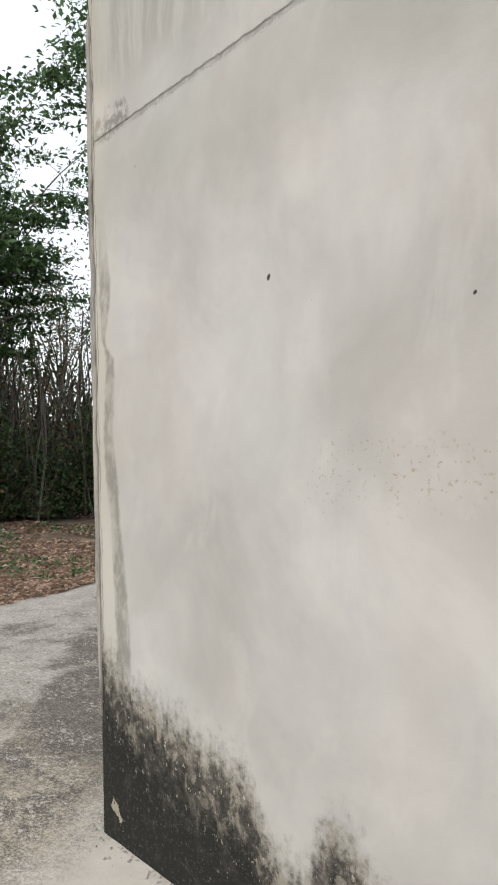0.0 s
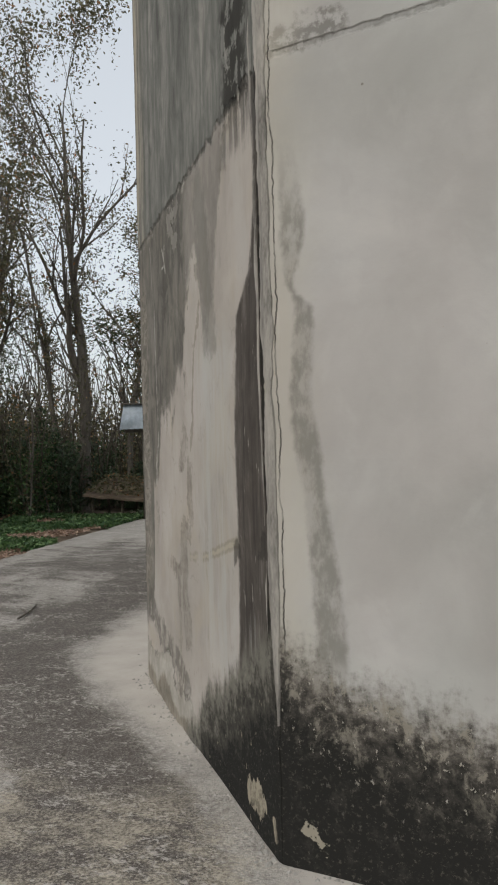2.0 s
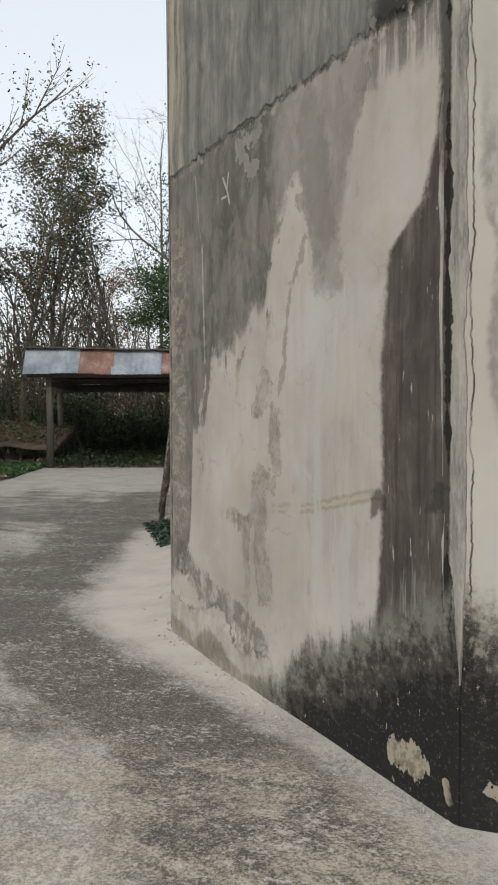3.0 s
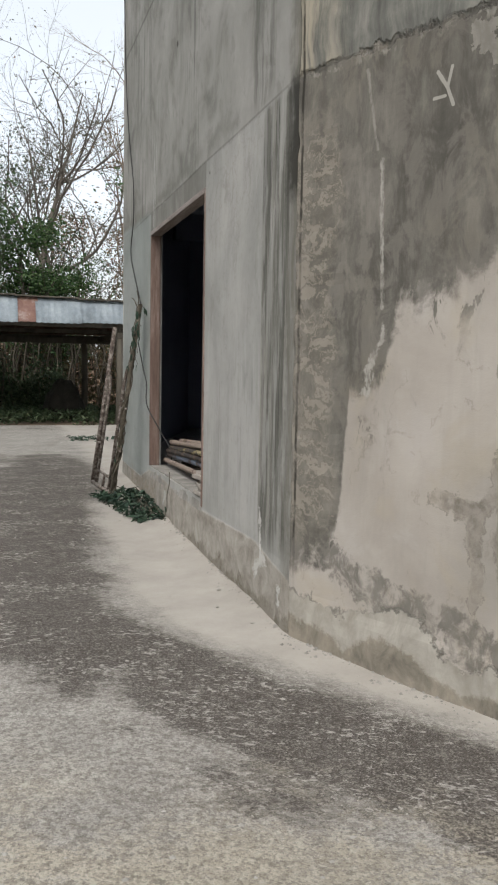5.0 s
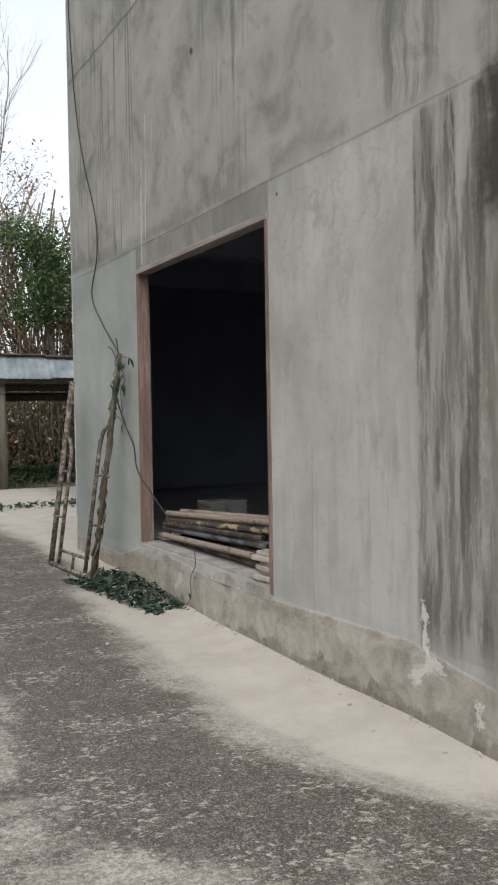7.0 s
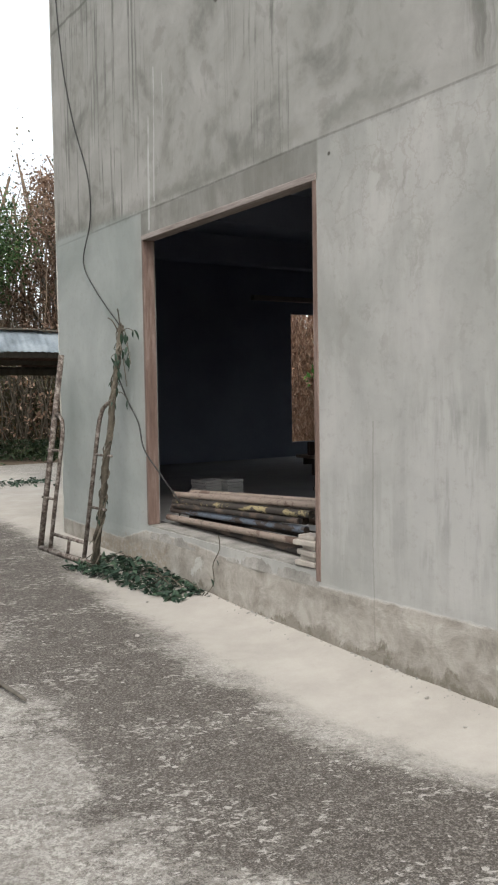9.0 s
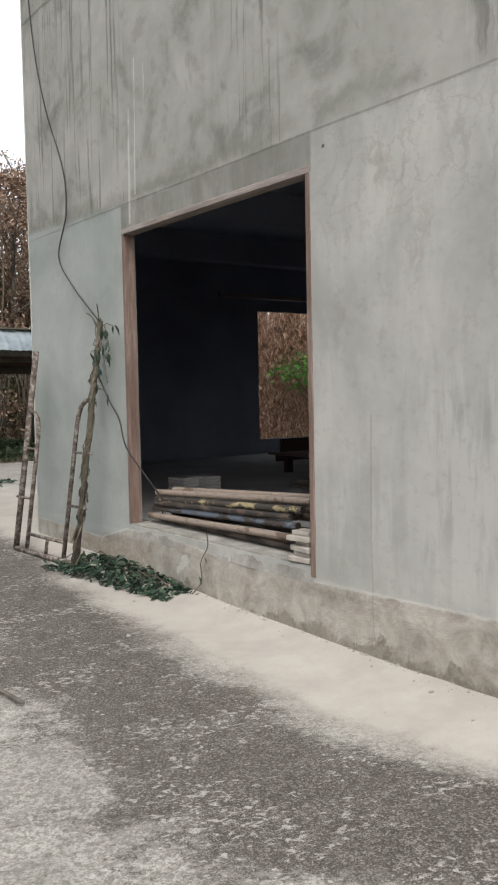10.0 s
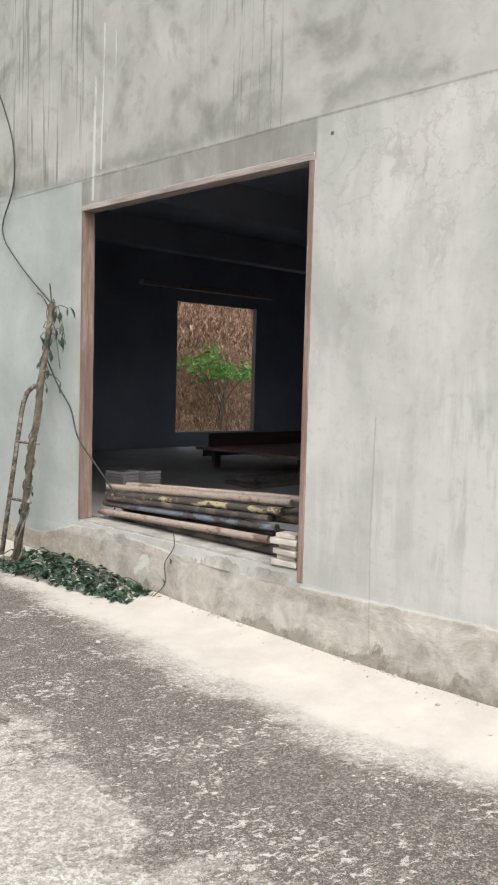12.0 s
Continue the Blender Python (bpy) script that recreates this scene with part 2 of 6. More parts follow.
def plaster_b():
    g = Graph("mould_stained_plaster_wall")
    u, v, wu, wv, streak, grain, blotch, fine = wall_coords(g)
    col = g.ramp(blotch, [(0.33, (0.395, 0.358, 0.314)), (0.5, (0.475, 0.435, 0.386)), (0.66, (0.54, 0.498, 0.446))])
    col = g.mix(g.mul(g.sm(streak, 0.5, 0.7), 0.25), col, (0.33, 0.325, 0.285))
    mott = g.noise(g.vec(u, g.mul(v, 0.6)), 7.0, 7, 0.68, 0.5)
    slow = g.noise(g.vec(g.mul(u, 2.4), g.mul(v, 0.9)), 1.6, 8, 0.7, 0.3)
    dark = g.ramp(g.add(g.mul(streak, 0.25), g.add(g.mul(mott, 0.3), g.mul(slow, 0.45))), [(0.38, (0.07, 0.067, 0.058)), (0.5, (0.125, 0.119, 0.103)), (0.62, (0.25, 0.236, 0.205))])
    # the large weathered stain under the joint
    low = g.fn(u, [(0.0, 2.76), (0.5, 2.72), (0.58, 2.5), (0.7, 2.2), (0.85, 1.93), (0.98, 2.05), (1.05, 2.36), (1.2, 2.28), (1.3, 2.2), (1.34, 2.02), (1.41, 1.86), (1.54, 1.83), (1.7, 1.73), (1.8, 1.67), (2.05, 1.62), (2.09, 1.46), (2.13, 1.27), (2.31, 1.23), (2.35, 0.9), (2.38, 0.66), (2.44, 0.5), (2.7, 0.42)])
    over = g.add(g.sub(g.add(v, g.mul(g.sub(wv, v), 0.8)), low), g.add(g.mul(g.sub(streak, 0.5), 0.12), g.mul(g.sub(g.noise(g.vec(g.mul(u, 1.3), v), 5.0, 7, 0.68, 0.4), 0.5), 0.5)))
    stain = g.mul(g.sm(over, -0.05, 0.08), g.sm(wv, 2.84, 2.74))
    column = g.mul(g.sm(g.noise(g.vec(g.mul(u, 5.0), g.mul(v, 0.5)), 1.0, 8, 0.7, 0.2), 0.46, 0.58), g.sm(v, 0.2, 0.7))
    col = g.mix(g.mul(column, 0.13), col, (0.30, 0.285, 0.25))
    tint = g.noise(g.vec(u, v), 2.1, 5, 0.6, 0.5)
    col = g.mix(g.mul(g.sm(tint, 0.5, 0.64), 0.45), col, (0.47, 0.415, 0.325))
    col = g.mix(g.mul(g.sm(tint, 0.44, 0.34), 0.4), col, (0.54, 0.505, 0.47))
    hairs = g.mul(g.sm(g.cells(g.vec(g.mul(wu, 1.2), g.mul(wv, 0.8)), 2.3, "DISTANCE_TO_EDGE"), 0.012, 0.003), g.sm(mott, 0.48, 0.56))
    col = g.mix(g.mul(hairs, 0.3), col, (0.24, 0.215, 0.17))
    stain = g.mul(g.m("MAXIMUM", stain, g.mul(g.sm(over, -0.26, 0.0), g.sm(mott, 0.57, 0.6))), g.sm(wv, 2.84, 2.74))
    thick = g.add(0.58, g.mul(g.sm(wu, 1.1, 1.4), 0.42))
    col = g.mix(g.mul(g.mul(stain, thick), g.add(0.72, g.mul(g.sm(mott, 0.42, 0.56), 0.25))), col, dark)
    cool = g.mul(g.box(wu, wv, 0.52, 1.05, 0.55, 1.95, 0.14), g.sm(streak, 0.62, 0.42))
    col = g.mix(g.mul(cool, 0.55), col, (0.50, 0.505, 0.475))
    lobe = g.m("MAXIMUM", g.line(wu, wv, [(2.5, 0.58), (2.2, 0.45), (1.85, 0.38), (1.55, 0.36)], 0.11), g.line(wu, wv, [(1.4, 0.32), (1.7, 0.32)], 0.09))
    ragged = g.noise(g.vec(g.mul(u, 1.1), g.mul(v, 0.9)), 11.0, 6, 0.68, 0.6)
    col = g.mix(g.mul(g.blot(g.mul(lobe, 0.6), ragged, 0.25, 2.2), 0.7), col, dark)
    # crumbled beige column along the far corner, worn into worm-like ridges
    worm = g.noise(g.vec(g.mul(wu, 1.0), g.mul(wv, 1.9)), 9.0, 3, 0.5, 1.4)
    ridge = g.sm(g.m("ABSOLUTE", g.sub(worm, 0.5)), 0.045, 0.012)
    beside = g.mul(g.sm(wu, 2.38, 2.46), g.mul(g.sm(v, 2.6, 2.35), g.sm(v, 0.5, 0.75)))
    col = g.mix(g.mul(beside, g.add(0.2, g.mul(g.sm(worm, 0.42, 0.56), 0.5))), col, (0.37, 0.335, 0.28))
    col = g.mix(g.mul(g.mul(ridge, beside), 0.45), col, (0.10, 0.095, 0.08))
    # grey veins of damp, brown cracks
    tight = g.add(u, g.mul(g.sub(wu, u), 0.55))
    vein = g.line(tight, wv, [(1.38, 1.52), (1.48, 1.38)], 0.075)
    vein = g.m("MAXIMUM", vein, g.line(tight, wv, [(1.31, 1.40), (1.29, 1.18)], 0.06))
    vein = g.m("MAXIMUM", vein, g.line(tight, wv, [(1.34, 1.08), (1.51, 1.04), (1.51, 0.94), (1.62, 0.84), (1.80, 0.83)], 0.06))
    vein = g.m("MAXIMUM", vein, g.line(tight, wv, [(1.62, 0.82), (1.60, 0.66), (1.58, 0.50)], 0.055))
    vein = g.m("MAXIMUM", vein, g.line(tight, wv, [(1.44, 0.95), (1.45, 0.8), (1.40, 0.56)], 0.10))
    inner_tone = g.ramp(ragged, [(0.38, (0.15, 0.132, 0.108)), (0.6, (0.30, 0.272, 0.23))])
    col = g.mix(g.mul(g.box(wu, wv, 1.34, 1.64, 0.5, 1.05, 0.12), 0.4), col, (0.29, 0.275, 0.24))
    col = g.mix(g.mul(g.blot(g.mul(vein, 0.85), g.add(g.mul(ragged, 0.5), g.mul(mott, 0.5)), 0.34, 2.6), g.add(0.2, g.add(g.mul(g.sm(mott, 0.42, 0.56), 0.3), g.mul(g.sm(fine, 0.42, 0.56), 0.28)))), col, inner_tone)
    rim = g.mul(g.sm(g.m("ABSOLUTE", g.sub(vein, 0.35)), 0.25, 0.05), g.sm(ragged, 0.42, 0.52))
    col = g.mix(g.mul(rim, 0.4), col, (0.12, 0.108, 0.088))
    thin = g.line(tight, wv, [(1.02, 2.08), (1.11, 1.98), (1.18, 1.8), (1.25, 1.5)], 0.03)
    col = g.mix(g.mul(g.blot(g.mul(thin, 0.7), ragged, 0.2, 1.8), 0.5), col, (0.19, 0.16, 0.115))
    grey = g.line(wu, wv, [(0.98, 2.62), (0.92, 2.3), (0.82, 1.95)], 0.17)
    col = g.mix(g.mul(g.mul(g.blot(g.mul(grey, 0.8), ragged, 0.3, 1.6), g.sm(v, 2.76, 2.72)), 0.5), col, (0.19, 0.185, 0.16))
    hair_v = g.fn(u, [(0.0, 1.12), (0.46, 1.09), (1.0, 0.985), (1.3, 0.955), (2.7, 0.8)])
    off_hair = g.m("ABSOLUTE", g.sub(g.add(v, g.mul(g.sub(ragged, 0.5), 0.05)), hair_v))
    long = g.mul(g.sm(u, 1.36, 1.28), g.sm(streak, 0.40, 0.54))
    col = g.mix(g.mul(g.mul(g.sm(off_hair, 0.03, 0.016), long), 0.55), col, (0.27, 0.24, 0.175))
    col = g.mix(g.mul(g.mul(g.sm(off_hair, 0.012, 0.005), long), 0.6), col, (0.50, 0.46, 0.36))
    # brown run of damp beside the near corner
    side = g.fn(v, [(0.4, 0.50), (0.7, 0.47), (1.1, 0.43), (1.6, 0.44), (1.95, 0.40), (2.1, 0.2), (2.3, 0.12), (2.5, 0.1), (2.75, 0.12), (3.0, 0.05)])
    run = g.sm(g.sub(g.add(u, g.mul(g.sub(fine, 0.5), 0.05)), side), 0.02, -0.02)
    brown = g.ramp(g.add(g.mul(streak, 0.5), g.mul(mott, 0.5)), [(0.37, (0.045, 0.038, 0.033)), (0.52, (0.085, 0.074, 0.064)), (0.66, (0.19, 0.172, 0.15))])
    col = g.mix(g.mul(run, 0.95), col, brown)
    scratch = g.mul(g.sm(g.noise(g.vec(g.mul(u, 45.0), g.mul(v, 7.0)), 1.0, 4, 0.6), 0.66, 0.70), g.mul(run, g.sm(v, 0.4, 0.6)))
    col = g.mix(g.mul(scratch, 0.8), col, (0.42, 0.40, 0.35))
    drip = g.noise(g.vec(g.mul(u, 22.0), g.mul(v, 1.1)), 1.0, 6, 0.7)
    col = g.mix(g.mul(g.mul(g.sm(drip, 0.54, 0.62), run), g.mul(g.sm(v, 1.12, 0.8), 0.6)), col, (0.33, 0.325, 0.30))
    col = g.mix(g.mul(g.mul(g.sm(drip, 0.46, 0.38), run), 0.6), col, (0.05, 0.046, 0.041))
    swath = g.mul(g.line(wu, wv, [(0.35, 2.70), (0.33, 2.4), (0.26, 2.1)], 0.10), g.sm(v, 2.62, 2.4))
    col = g.mix(g.mul(swath, 0.6), col, (0.50, 0.47, 0.43))
    soaked = g.mul(g.box(wu, wv, 0.06, 0.5, 2.56, 2.74, 0.06), g.sm(drip, 0.38, 0.56))
    col = g.mix(g.mul(soaked, 0.7), col, (0.10, 0.097, 0.088))
    # cream repair strip on the corner itself, with its black seam
    col = g.mix(g.mul(g.sm(g.add(u, g.mul(g.sub(fine, 0.5), 0.02)), 0.055, 0.04), g.sm(v, 0.35, 0.75)), col, (0.40, 0.37, 0.30))
    seam_u = g.add(0.062, g.mul(g.sub(g.noise(g.vec(0.0, v), 3.4, 8, 0.75), 0.5), 0.05))
    fat = g.sub(g.mul(g.sm(g.noise(g.vec(5.0, v), 2.2, 5, 0.7), 0.42, 0.62), 0.032), 0.004)
    seam = g.mul(g.sm(g.sub(g.m("ABSOLUTE", g.sub(u, seam_u)), fat), 0.006, -0.002), g.sm(v, 0.45, 0.8))
    col = g.mix(g.mul(seam, 0.92), col, (0.025, 0.023, 0.02))
    knot = g.m("MAXIMUM", g.seg(wu, wv, (0.1, 1.14), (0.12, 1.10), 0.05), g.seg(wu, wv, (0.48, 1.08), (0.52, 1.06), 0.05))
    col = g.mix(g.mul(knot, 0.7), col, (0.04, 0.038, 0.032))
    # above the joint
    joint_v = g.add(v, g.add(g.mul(g.sub(fine, 0.5), 0.05), g.mul(g.sub(g.noise(g.vec(g.mul(u, 4.0), g.mul(v, 0.4)), 3.0, 5, 0.75), 0.5), 0.12)))
    top = g.sm(joint_v, 2.74, 2.775)
    above = g.ramp(g.add(g.mul(streak, 0.6), g.mul(mott, 0.4)), [(0.38, (0.115, 0.115, 0.103)), (0.5, (0.20, 0.20, 0.18)), (0.62, (0.33, 0.318, 0.283))])
    above = g.mix(g.mul(g.sm(wu, 2.3, 2.6), g.mul(g.sm(streak, 0.38, 0.58), 0.85)), above, (0.45, 0.405, 0.315))
    col = g.mix(top, col, above)
    hole = g.mul(g.box(wu, wv, 0.14, 0.5, 2.72, 3.2, 0.07), g.sm(g.noise(g.vec(g.mul(u, 1.4), g.mul(v, 0.9)), 7.0, 6, 0.68), 0.43, 0.49))
    col = g.mix(g.mul(hole, 0.9), col, (0.035, 0.033, 0.028))
    joint = g.mul(g.sm(g.m("ABSOLUTE", g.sub(joint_v, 2.755)), 0.022, 0.004), g.sm(mott, 0.36, 0.52))
    col = g.mix(g.mul(joint, 0.42), col, (0.07, 0.067, 0.058))
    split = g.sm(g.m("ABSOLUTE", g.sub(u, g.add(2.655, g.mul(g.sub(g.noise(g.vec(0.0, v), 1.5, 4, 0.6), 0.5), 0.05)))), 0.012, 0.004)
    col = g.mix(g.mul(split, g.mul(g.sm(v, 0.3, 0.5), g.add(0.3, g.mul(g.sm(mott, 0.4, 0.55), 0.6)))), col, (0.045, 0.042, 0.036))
    # foot: loose cream render, then black mould towards the near corner
    foot_v = g.fn(u, [(0.0, 0.0), (1.2, 0.2), (1.35, 0.26), (1.75, 0.26), (1.95, 0.36), (2.15, 0.36), (2.3, 0.27), (2.7, 0.32)])
    foot = g.sm(g.sub(foot_v, wv), -0.012, 0.012)
    col = g.mix(g.mul(foot, 0.85), col, g.ramp(mott, [(0.35, (0.30, 0.28, 0.235)), (0.6, (0.48, 0.455, 0.40))]))
    # shading along the render's top edge, drawn as a dark line in the colour
    foot_rim_shade = g.mul(g.sm(g.m("ABSOLUTE", g.sub(foot_v, wv)), 0.016, 0.005), g.mul(g.sm(u, 1.25, 1.4), g.sm(mott, 0.40, 0.52)))
    col = g.mix(g.mul(foot_rim_shade, 0.6), col, (0.10, 0.094, 0.08))
    under = g.sm(g.sub(g.add(g.mul(foot_v, 0.55), 0.0), wv), -0.015, 0.02)
    col = g.mix(g.mul(under, 0.7), col, g.ramp(mott, [(0.35, (0.11, 0.098, 0.078)), (0.6, (0.30, 0.26, 0.20))]))
    edge = g.fn(u, [(0.0, 0.86), (0.3, 0.74), (0.5, 0.64), (0.75, 0.52), (0.95, 0.44), (1.15, 0.34), (1.3, 0.2), (1.5, 0.05), (2.0, -0.3), (2.7, -0.4)])
    lift = g.add(g.sub(edge, v), g.add(g.mul(g.sub(fine, 0.5), 0.14), g.mul(g.sub(streak, 0.5), 0.4)))
    tone = g.add(g.mul(g.sm(lift, -0.05, 0.55), 0.85), g.mul(g.sub(g.noise(g.vec(u, v), 11.0, 8, 0.75), 0.5), 1.5))
    mould = g.ramp(tone, [(0.05, (0.20, 0.19, 0.16)), (0.32, (0.075, 0.071, 0.06)), (0.62, (0.026, 0.0255, 0.023))])
    col = g.mix(g.sm(lift, -0.03, 0.08), col, mould)
    specks = g.mul(g.sm(g.noise(g.vec(u, v), 55.0, 5, 0.75), 0.55, 0.66), g.sm(lift, 0.0, 0.08))
    col = g.mix(g.mul(specks, 0.45), col, (0.17, 0.16, 0.135))
    flake = g.noise(g.vec(g.mul(u, 1.6), g.mul(v, 0.8)), 22.0, 5, 0.62)
    bare = g.mul(g.sm(flake, 0.655, 0.68), g.mul(g.sm(lift, -0.02, 0.05), g.sm(v, 0.75, 0.5)))
    finger = g.noise(g.vec(g.mul(u, 14.0), g.mul(v, 4.5)), 1.0, 6, 0.65)
    patch = g.sm(g.add(g.box(u, v, 0.15, 0.40, 0.13, 0.25, 0.07), g.add(g.mul(g.sub(finger, 0.5), 2.2), g.mul(g.sub(fine, 0.5), 0.8))), 0.55, 0.62)
    patch = g.m("MAXIMUM", patch, g.sm(g.add(g.line(u, v, [(0.045, 0.13), (0.06, 0.18)], 0.03), g.add(g.mul(g.sub(finger, 0.5), 1.4), g.mul(g.sub(fine, 0.5), 1.8))), 0.62, 0.7))
    bare = g.m("MAXIMUM", bare, g.mul(patch, g.box(u, v, 0.04, 0.46, 0.09, 0.32, 0.04)))
    col = g.mix(g.mul(bare, g.add(0.45, g.mul(g.sm(fine, 0.4, 0.55), 0.45))), col, (0.42, 0.375, 0.285))
    # lime runs and a small forked scar
    lime = g.line(g.add(u, g.mul(g.sub(fine, 0.5), 0.03)), v, [(2.15, 2.28), (2.14, 1.9), (2.13, 1.66)], 0.014)
    lime = g.m("MAXIMUM", lime, g.line(wu, wv, [(2.12, 1.58), (2.2, 1.3)], 0.03))
    lime = g.m("MAXIMUM", lime, g.mul(g.line(g.add(u, g.mul(g.sub(fine, 0.5), 0.03)), v, [(2.25, 2.67), (2.18, 2.33)], 0.012), 0.5))
    lime = g.mul(lime, g.sm(g.noise(g.vec(g.mul(u, 3.0), v), 9.0, 5, 0.7), 0.36, 0.58))
    fork = g.m("MAXIMUM", g.line(u, v, [(1.79, 2.43), (1.82, 2.50), (1.87, 2.57)], 0.012), g.line(u, v, [(1.82, 2.50), (1.80, 2.575)], 0.011))
    fork = g.m("MAXIMUM", fork, g.line(u, v, [(1.83, 2.47), (1.885, 2.47)], 0.010))
    lime = g.m("MAXIMUM", lime, g.sm(g.add(fork, g.sub(fine, 0.5)), 0.4, 0.6))
    col = g.mix(g.mul(lime, 0.75), col, (0.50, 0.48, 0.43))
    peel = g.line(wu, wv, [(1.68, 2.66), (1.62, 2.60), (1.57, 2.53), (1.49, 2.56)], 0.05)
    peel = g.m("MAXIMUM", peel, g.line(wu, wv, [(1.62, 2.66), (1.52, 2.68), (1.43, 2.68)], 0.035))
    chipped = g.mul(g.sm(g.m("ABSOLUTE", g.sub(joint_v, 2.735)), 0.03, 0.008), g.mul(g.sm(u, 0.9, 1.3), g.sm(g.noise(g.vec(u, v), 15.0, 4, 0.6), 0.52, 0.58)))
    peel = g.m("MAXIMUM", g.sm(g.add(peel, g.mul(g.sub(ragged, 0.5), 1.4)), 0.42, 0.52), chipped)
    col = g.mix(g.mul(peel, g.add(0.25, g.mul(g.sm(mott, 0.42, 0.58), 0.35))), col, (0.40, 0.38, 0.335))
    h = g.add(g.mul(grain, 0.12), g.add(g.mul(mott, 0.6), g.add(g.mul(foot, 1.0), g.add(g.mul(bare, 0.6), g.mul(g.m("MAXIMUM", seam, joint), -2.0)))))
    return g.done(col, 0.95, h, 0.005, spec=0.08, darken=0.22)


# lime drips above the opening
DRIPS = ([(3.73, 2.62), (3.72, 3.0), (3.71, 3.4)], [(3.64, 2.8), (3.63, 3.2), (3.62, 3.7)])


def plaster_c():
    g = Graph("grey_cement_render_wall")
    u, v, wu, wv, streak, grain, blotch, fine = wall_coords(g)
    col = g.ramp(blotch, [(0.33, (0.36, 0.361, 0.336)), (0.5, (0.445, 0.441, 0.413)), (0.66, (0.53, 0.517, 0.486))])
    col = g.mix(g.mul(g.sm(streak, 0.45, 0.7), 0.3), col, (0.36, 0.365, 0.335))
    wash = g.noise(g.vec(g.mul(u, 4.0), g.mul(v, 1.3)), 1.0, 6, 0.62, 0.4)
    col = g.mix(g.mul(g.sm(wash, 0.52, 0.64), 0.25), col, (0.33, 0.325, 0.295))
    col = g.mix(g.mul(g.sm(wash, 0.46, 0.34), 0.22), col, (0.60, 0.585, 0.55))
    cool = g.sm(u, 3.6, 4.1)
    col = g.mix(g.mul(cool, 0.8), col, g.ramp(blotch, [(0.3, (0.30, 0.335, 0.315)), (0.7, (0.43, 0.46, 0.44))]))
    drips = g.noise(g.vec(g.mul(u, 6.5), g.mul(v, 0.8)), 1.0, 6, 0.65, 0.2)
    pale = g.m("MAXIMUM", g.box(wu, wv, 0.5, 1.15, 0.5, 1.5, 0.25), g.mul(g.box(wu, wv, 0.5, 1.75, 0.5, 1.1, 0.25), 0.7))
    col = g.mix(g.mul(g.mul(pale, g.sm(drips, 0.42, 0.56)), 0.55), col, (0.60, 0.585, 0.555))
    mott = g.noise(g.vec(u, g.mul(v, 0.8)), 2.4, 9, 0.68, 0.15)
    # craze cracks below the joint
    wob = g.vec(g.add(wu, 0.0), g.mul(wv, 0.75))
    craze = g.mul(g.sm(g.cells(wob, 5.5, "DISTANCE_TO_EDGE"), 0.035, 0.008), g.mul(g.box(wu, v, 0.5, 1.75, 2.2, 2.76, 0.15), g.sm(mott, 0.3, 0.5)))
    col = g.mix(g.mul(craze, 0.26), col, (0.27, 0.245, 0.21))
    craze2 = g.mul(g.sm(g.noise(g.vec(g.mul(wu, 9.0), g.mul(wv, 2.6)), 1.0, 4, 0.6), 0.56, 0.66), g.box(wu, wv, 0.5, 1.8, 1.6, 2.7, 0.3))
    col = g.mix(g.mul(craze2, 0.42), col, (0.30, 0.29, 0.255))
    dapple = g.noise(g.vec(u, v), 16.0, 7, 0.75)
    col = g.mix(g.mul(g.sm(dapple, 0.52, 0.66), 0.24), col, (0.30, 0.29, 0.26))
    net = g.mul(g.sm(g.cells(g.vec(g.mul(wu, 1.3), wv), 3.2, "DISTANCE_TO_EDGE"), 0.02, 0.004), g.mul(g.sm(dapple, 0.45, 0.55), g.sm(v, 0.45, 0.6)))
    col = g.mix(g.mul(net, 0.07), col, (0.22, 0.205, 0.18))
    # storey above: blotched and streaked by rain
    joint_v = g.add(v, g.add(g.mul(g.sub(fine, 0.5), 0.03), g.mul(g.sub(g.noise(g.vec(u, g.mul(v, 0.5)), 3.0, 4, 0.6), 0.5), 0.05)))
    level = g.fn(u, [(0.0, 2.74), (1.05, 2.75), (1.3, 2.75), (1.45, 2.752), (1.65, 2.754), (1.8, 2.755), (3.8, 2.77), (5.6, 2.82)])
    top = g.sm(g.sub(joint_v, level), -0.025, 0.035)
    cloudy = g.noise(g.vec(g.add(u, g.mul(v, 0.35)), g.sub(v, g.mul(u, 0.25))), 1.7, 7, 0.62, 0.5)
    above = g.ramp(g.add(g.mul(cloudy, 0.65), g.mul(mott, 0.35)), [(0.38, (0.24, 0.237, 0.215)), (0.48, (0.365, 0.36, 0.33)), (0.62, (0.45, 0.437, 0.41))])
    patchy_dark = g.mul(g.sm(g.noise(g.vec(g.add(u, 4.0), g.add(v, g.mul(u, -0.3))), 3.4, 8, 0.66, 0.3), 0.55, 0.62), 0.32)
    above = g.mix(patchy_dark, above, (0.21, 0.205, 0.185))
    lines = g.noise(g.vec(g.mul(g.add(u, g.mul(g.sub(fine, 0.5), 0.01)), 19.0), g.mul(v, 0.6)), 1.0, 6, 0.68)
    zone = g.m("MAXIMUM", g.sm(wu, 3.5, 4.0), g.mul(g.sm(wu, 2.9, 2.4), g.sm(wu, 1.9, 2.1)))
    above = g.mix(g.mul(g.mul(g.sm(lines, 0.52, 0.62), zone), g.add(0.3, g.mul(g.sm(mott, 0.36, 0.56), 0.5))), above, (0.16, 0.165, 0.148))
    above = g.mix(g.mul(g.mul(g.sm(lines, 0.41, 0.36), g.box(u, wv, 3.35, 3.8, 2.7, 3.6, 0.1)), 0.7), above, (0.55, 0.55, 0.52))
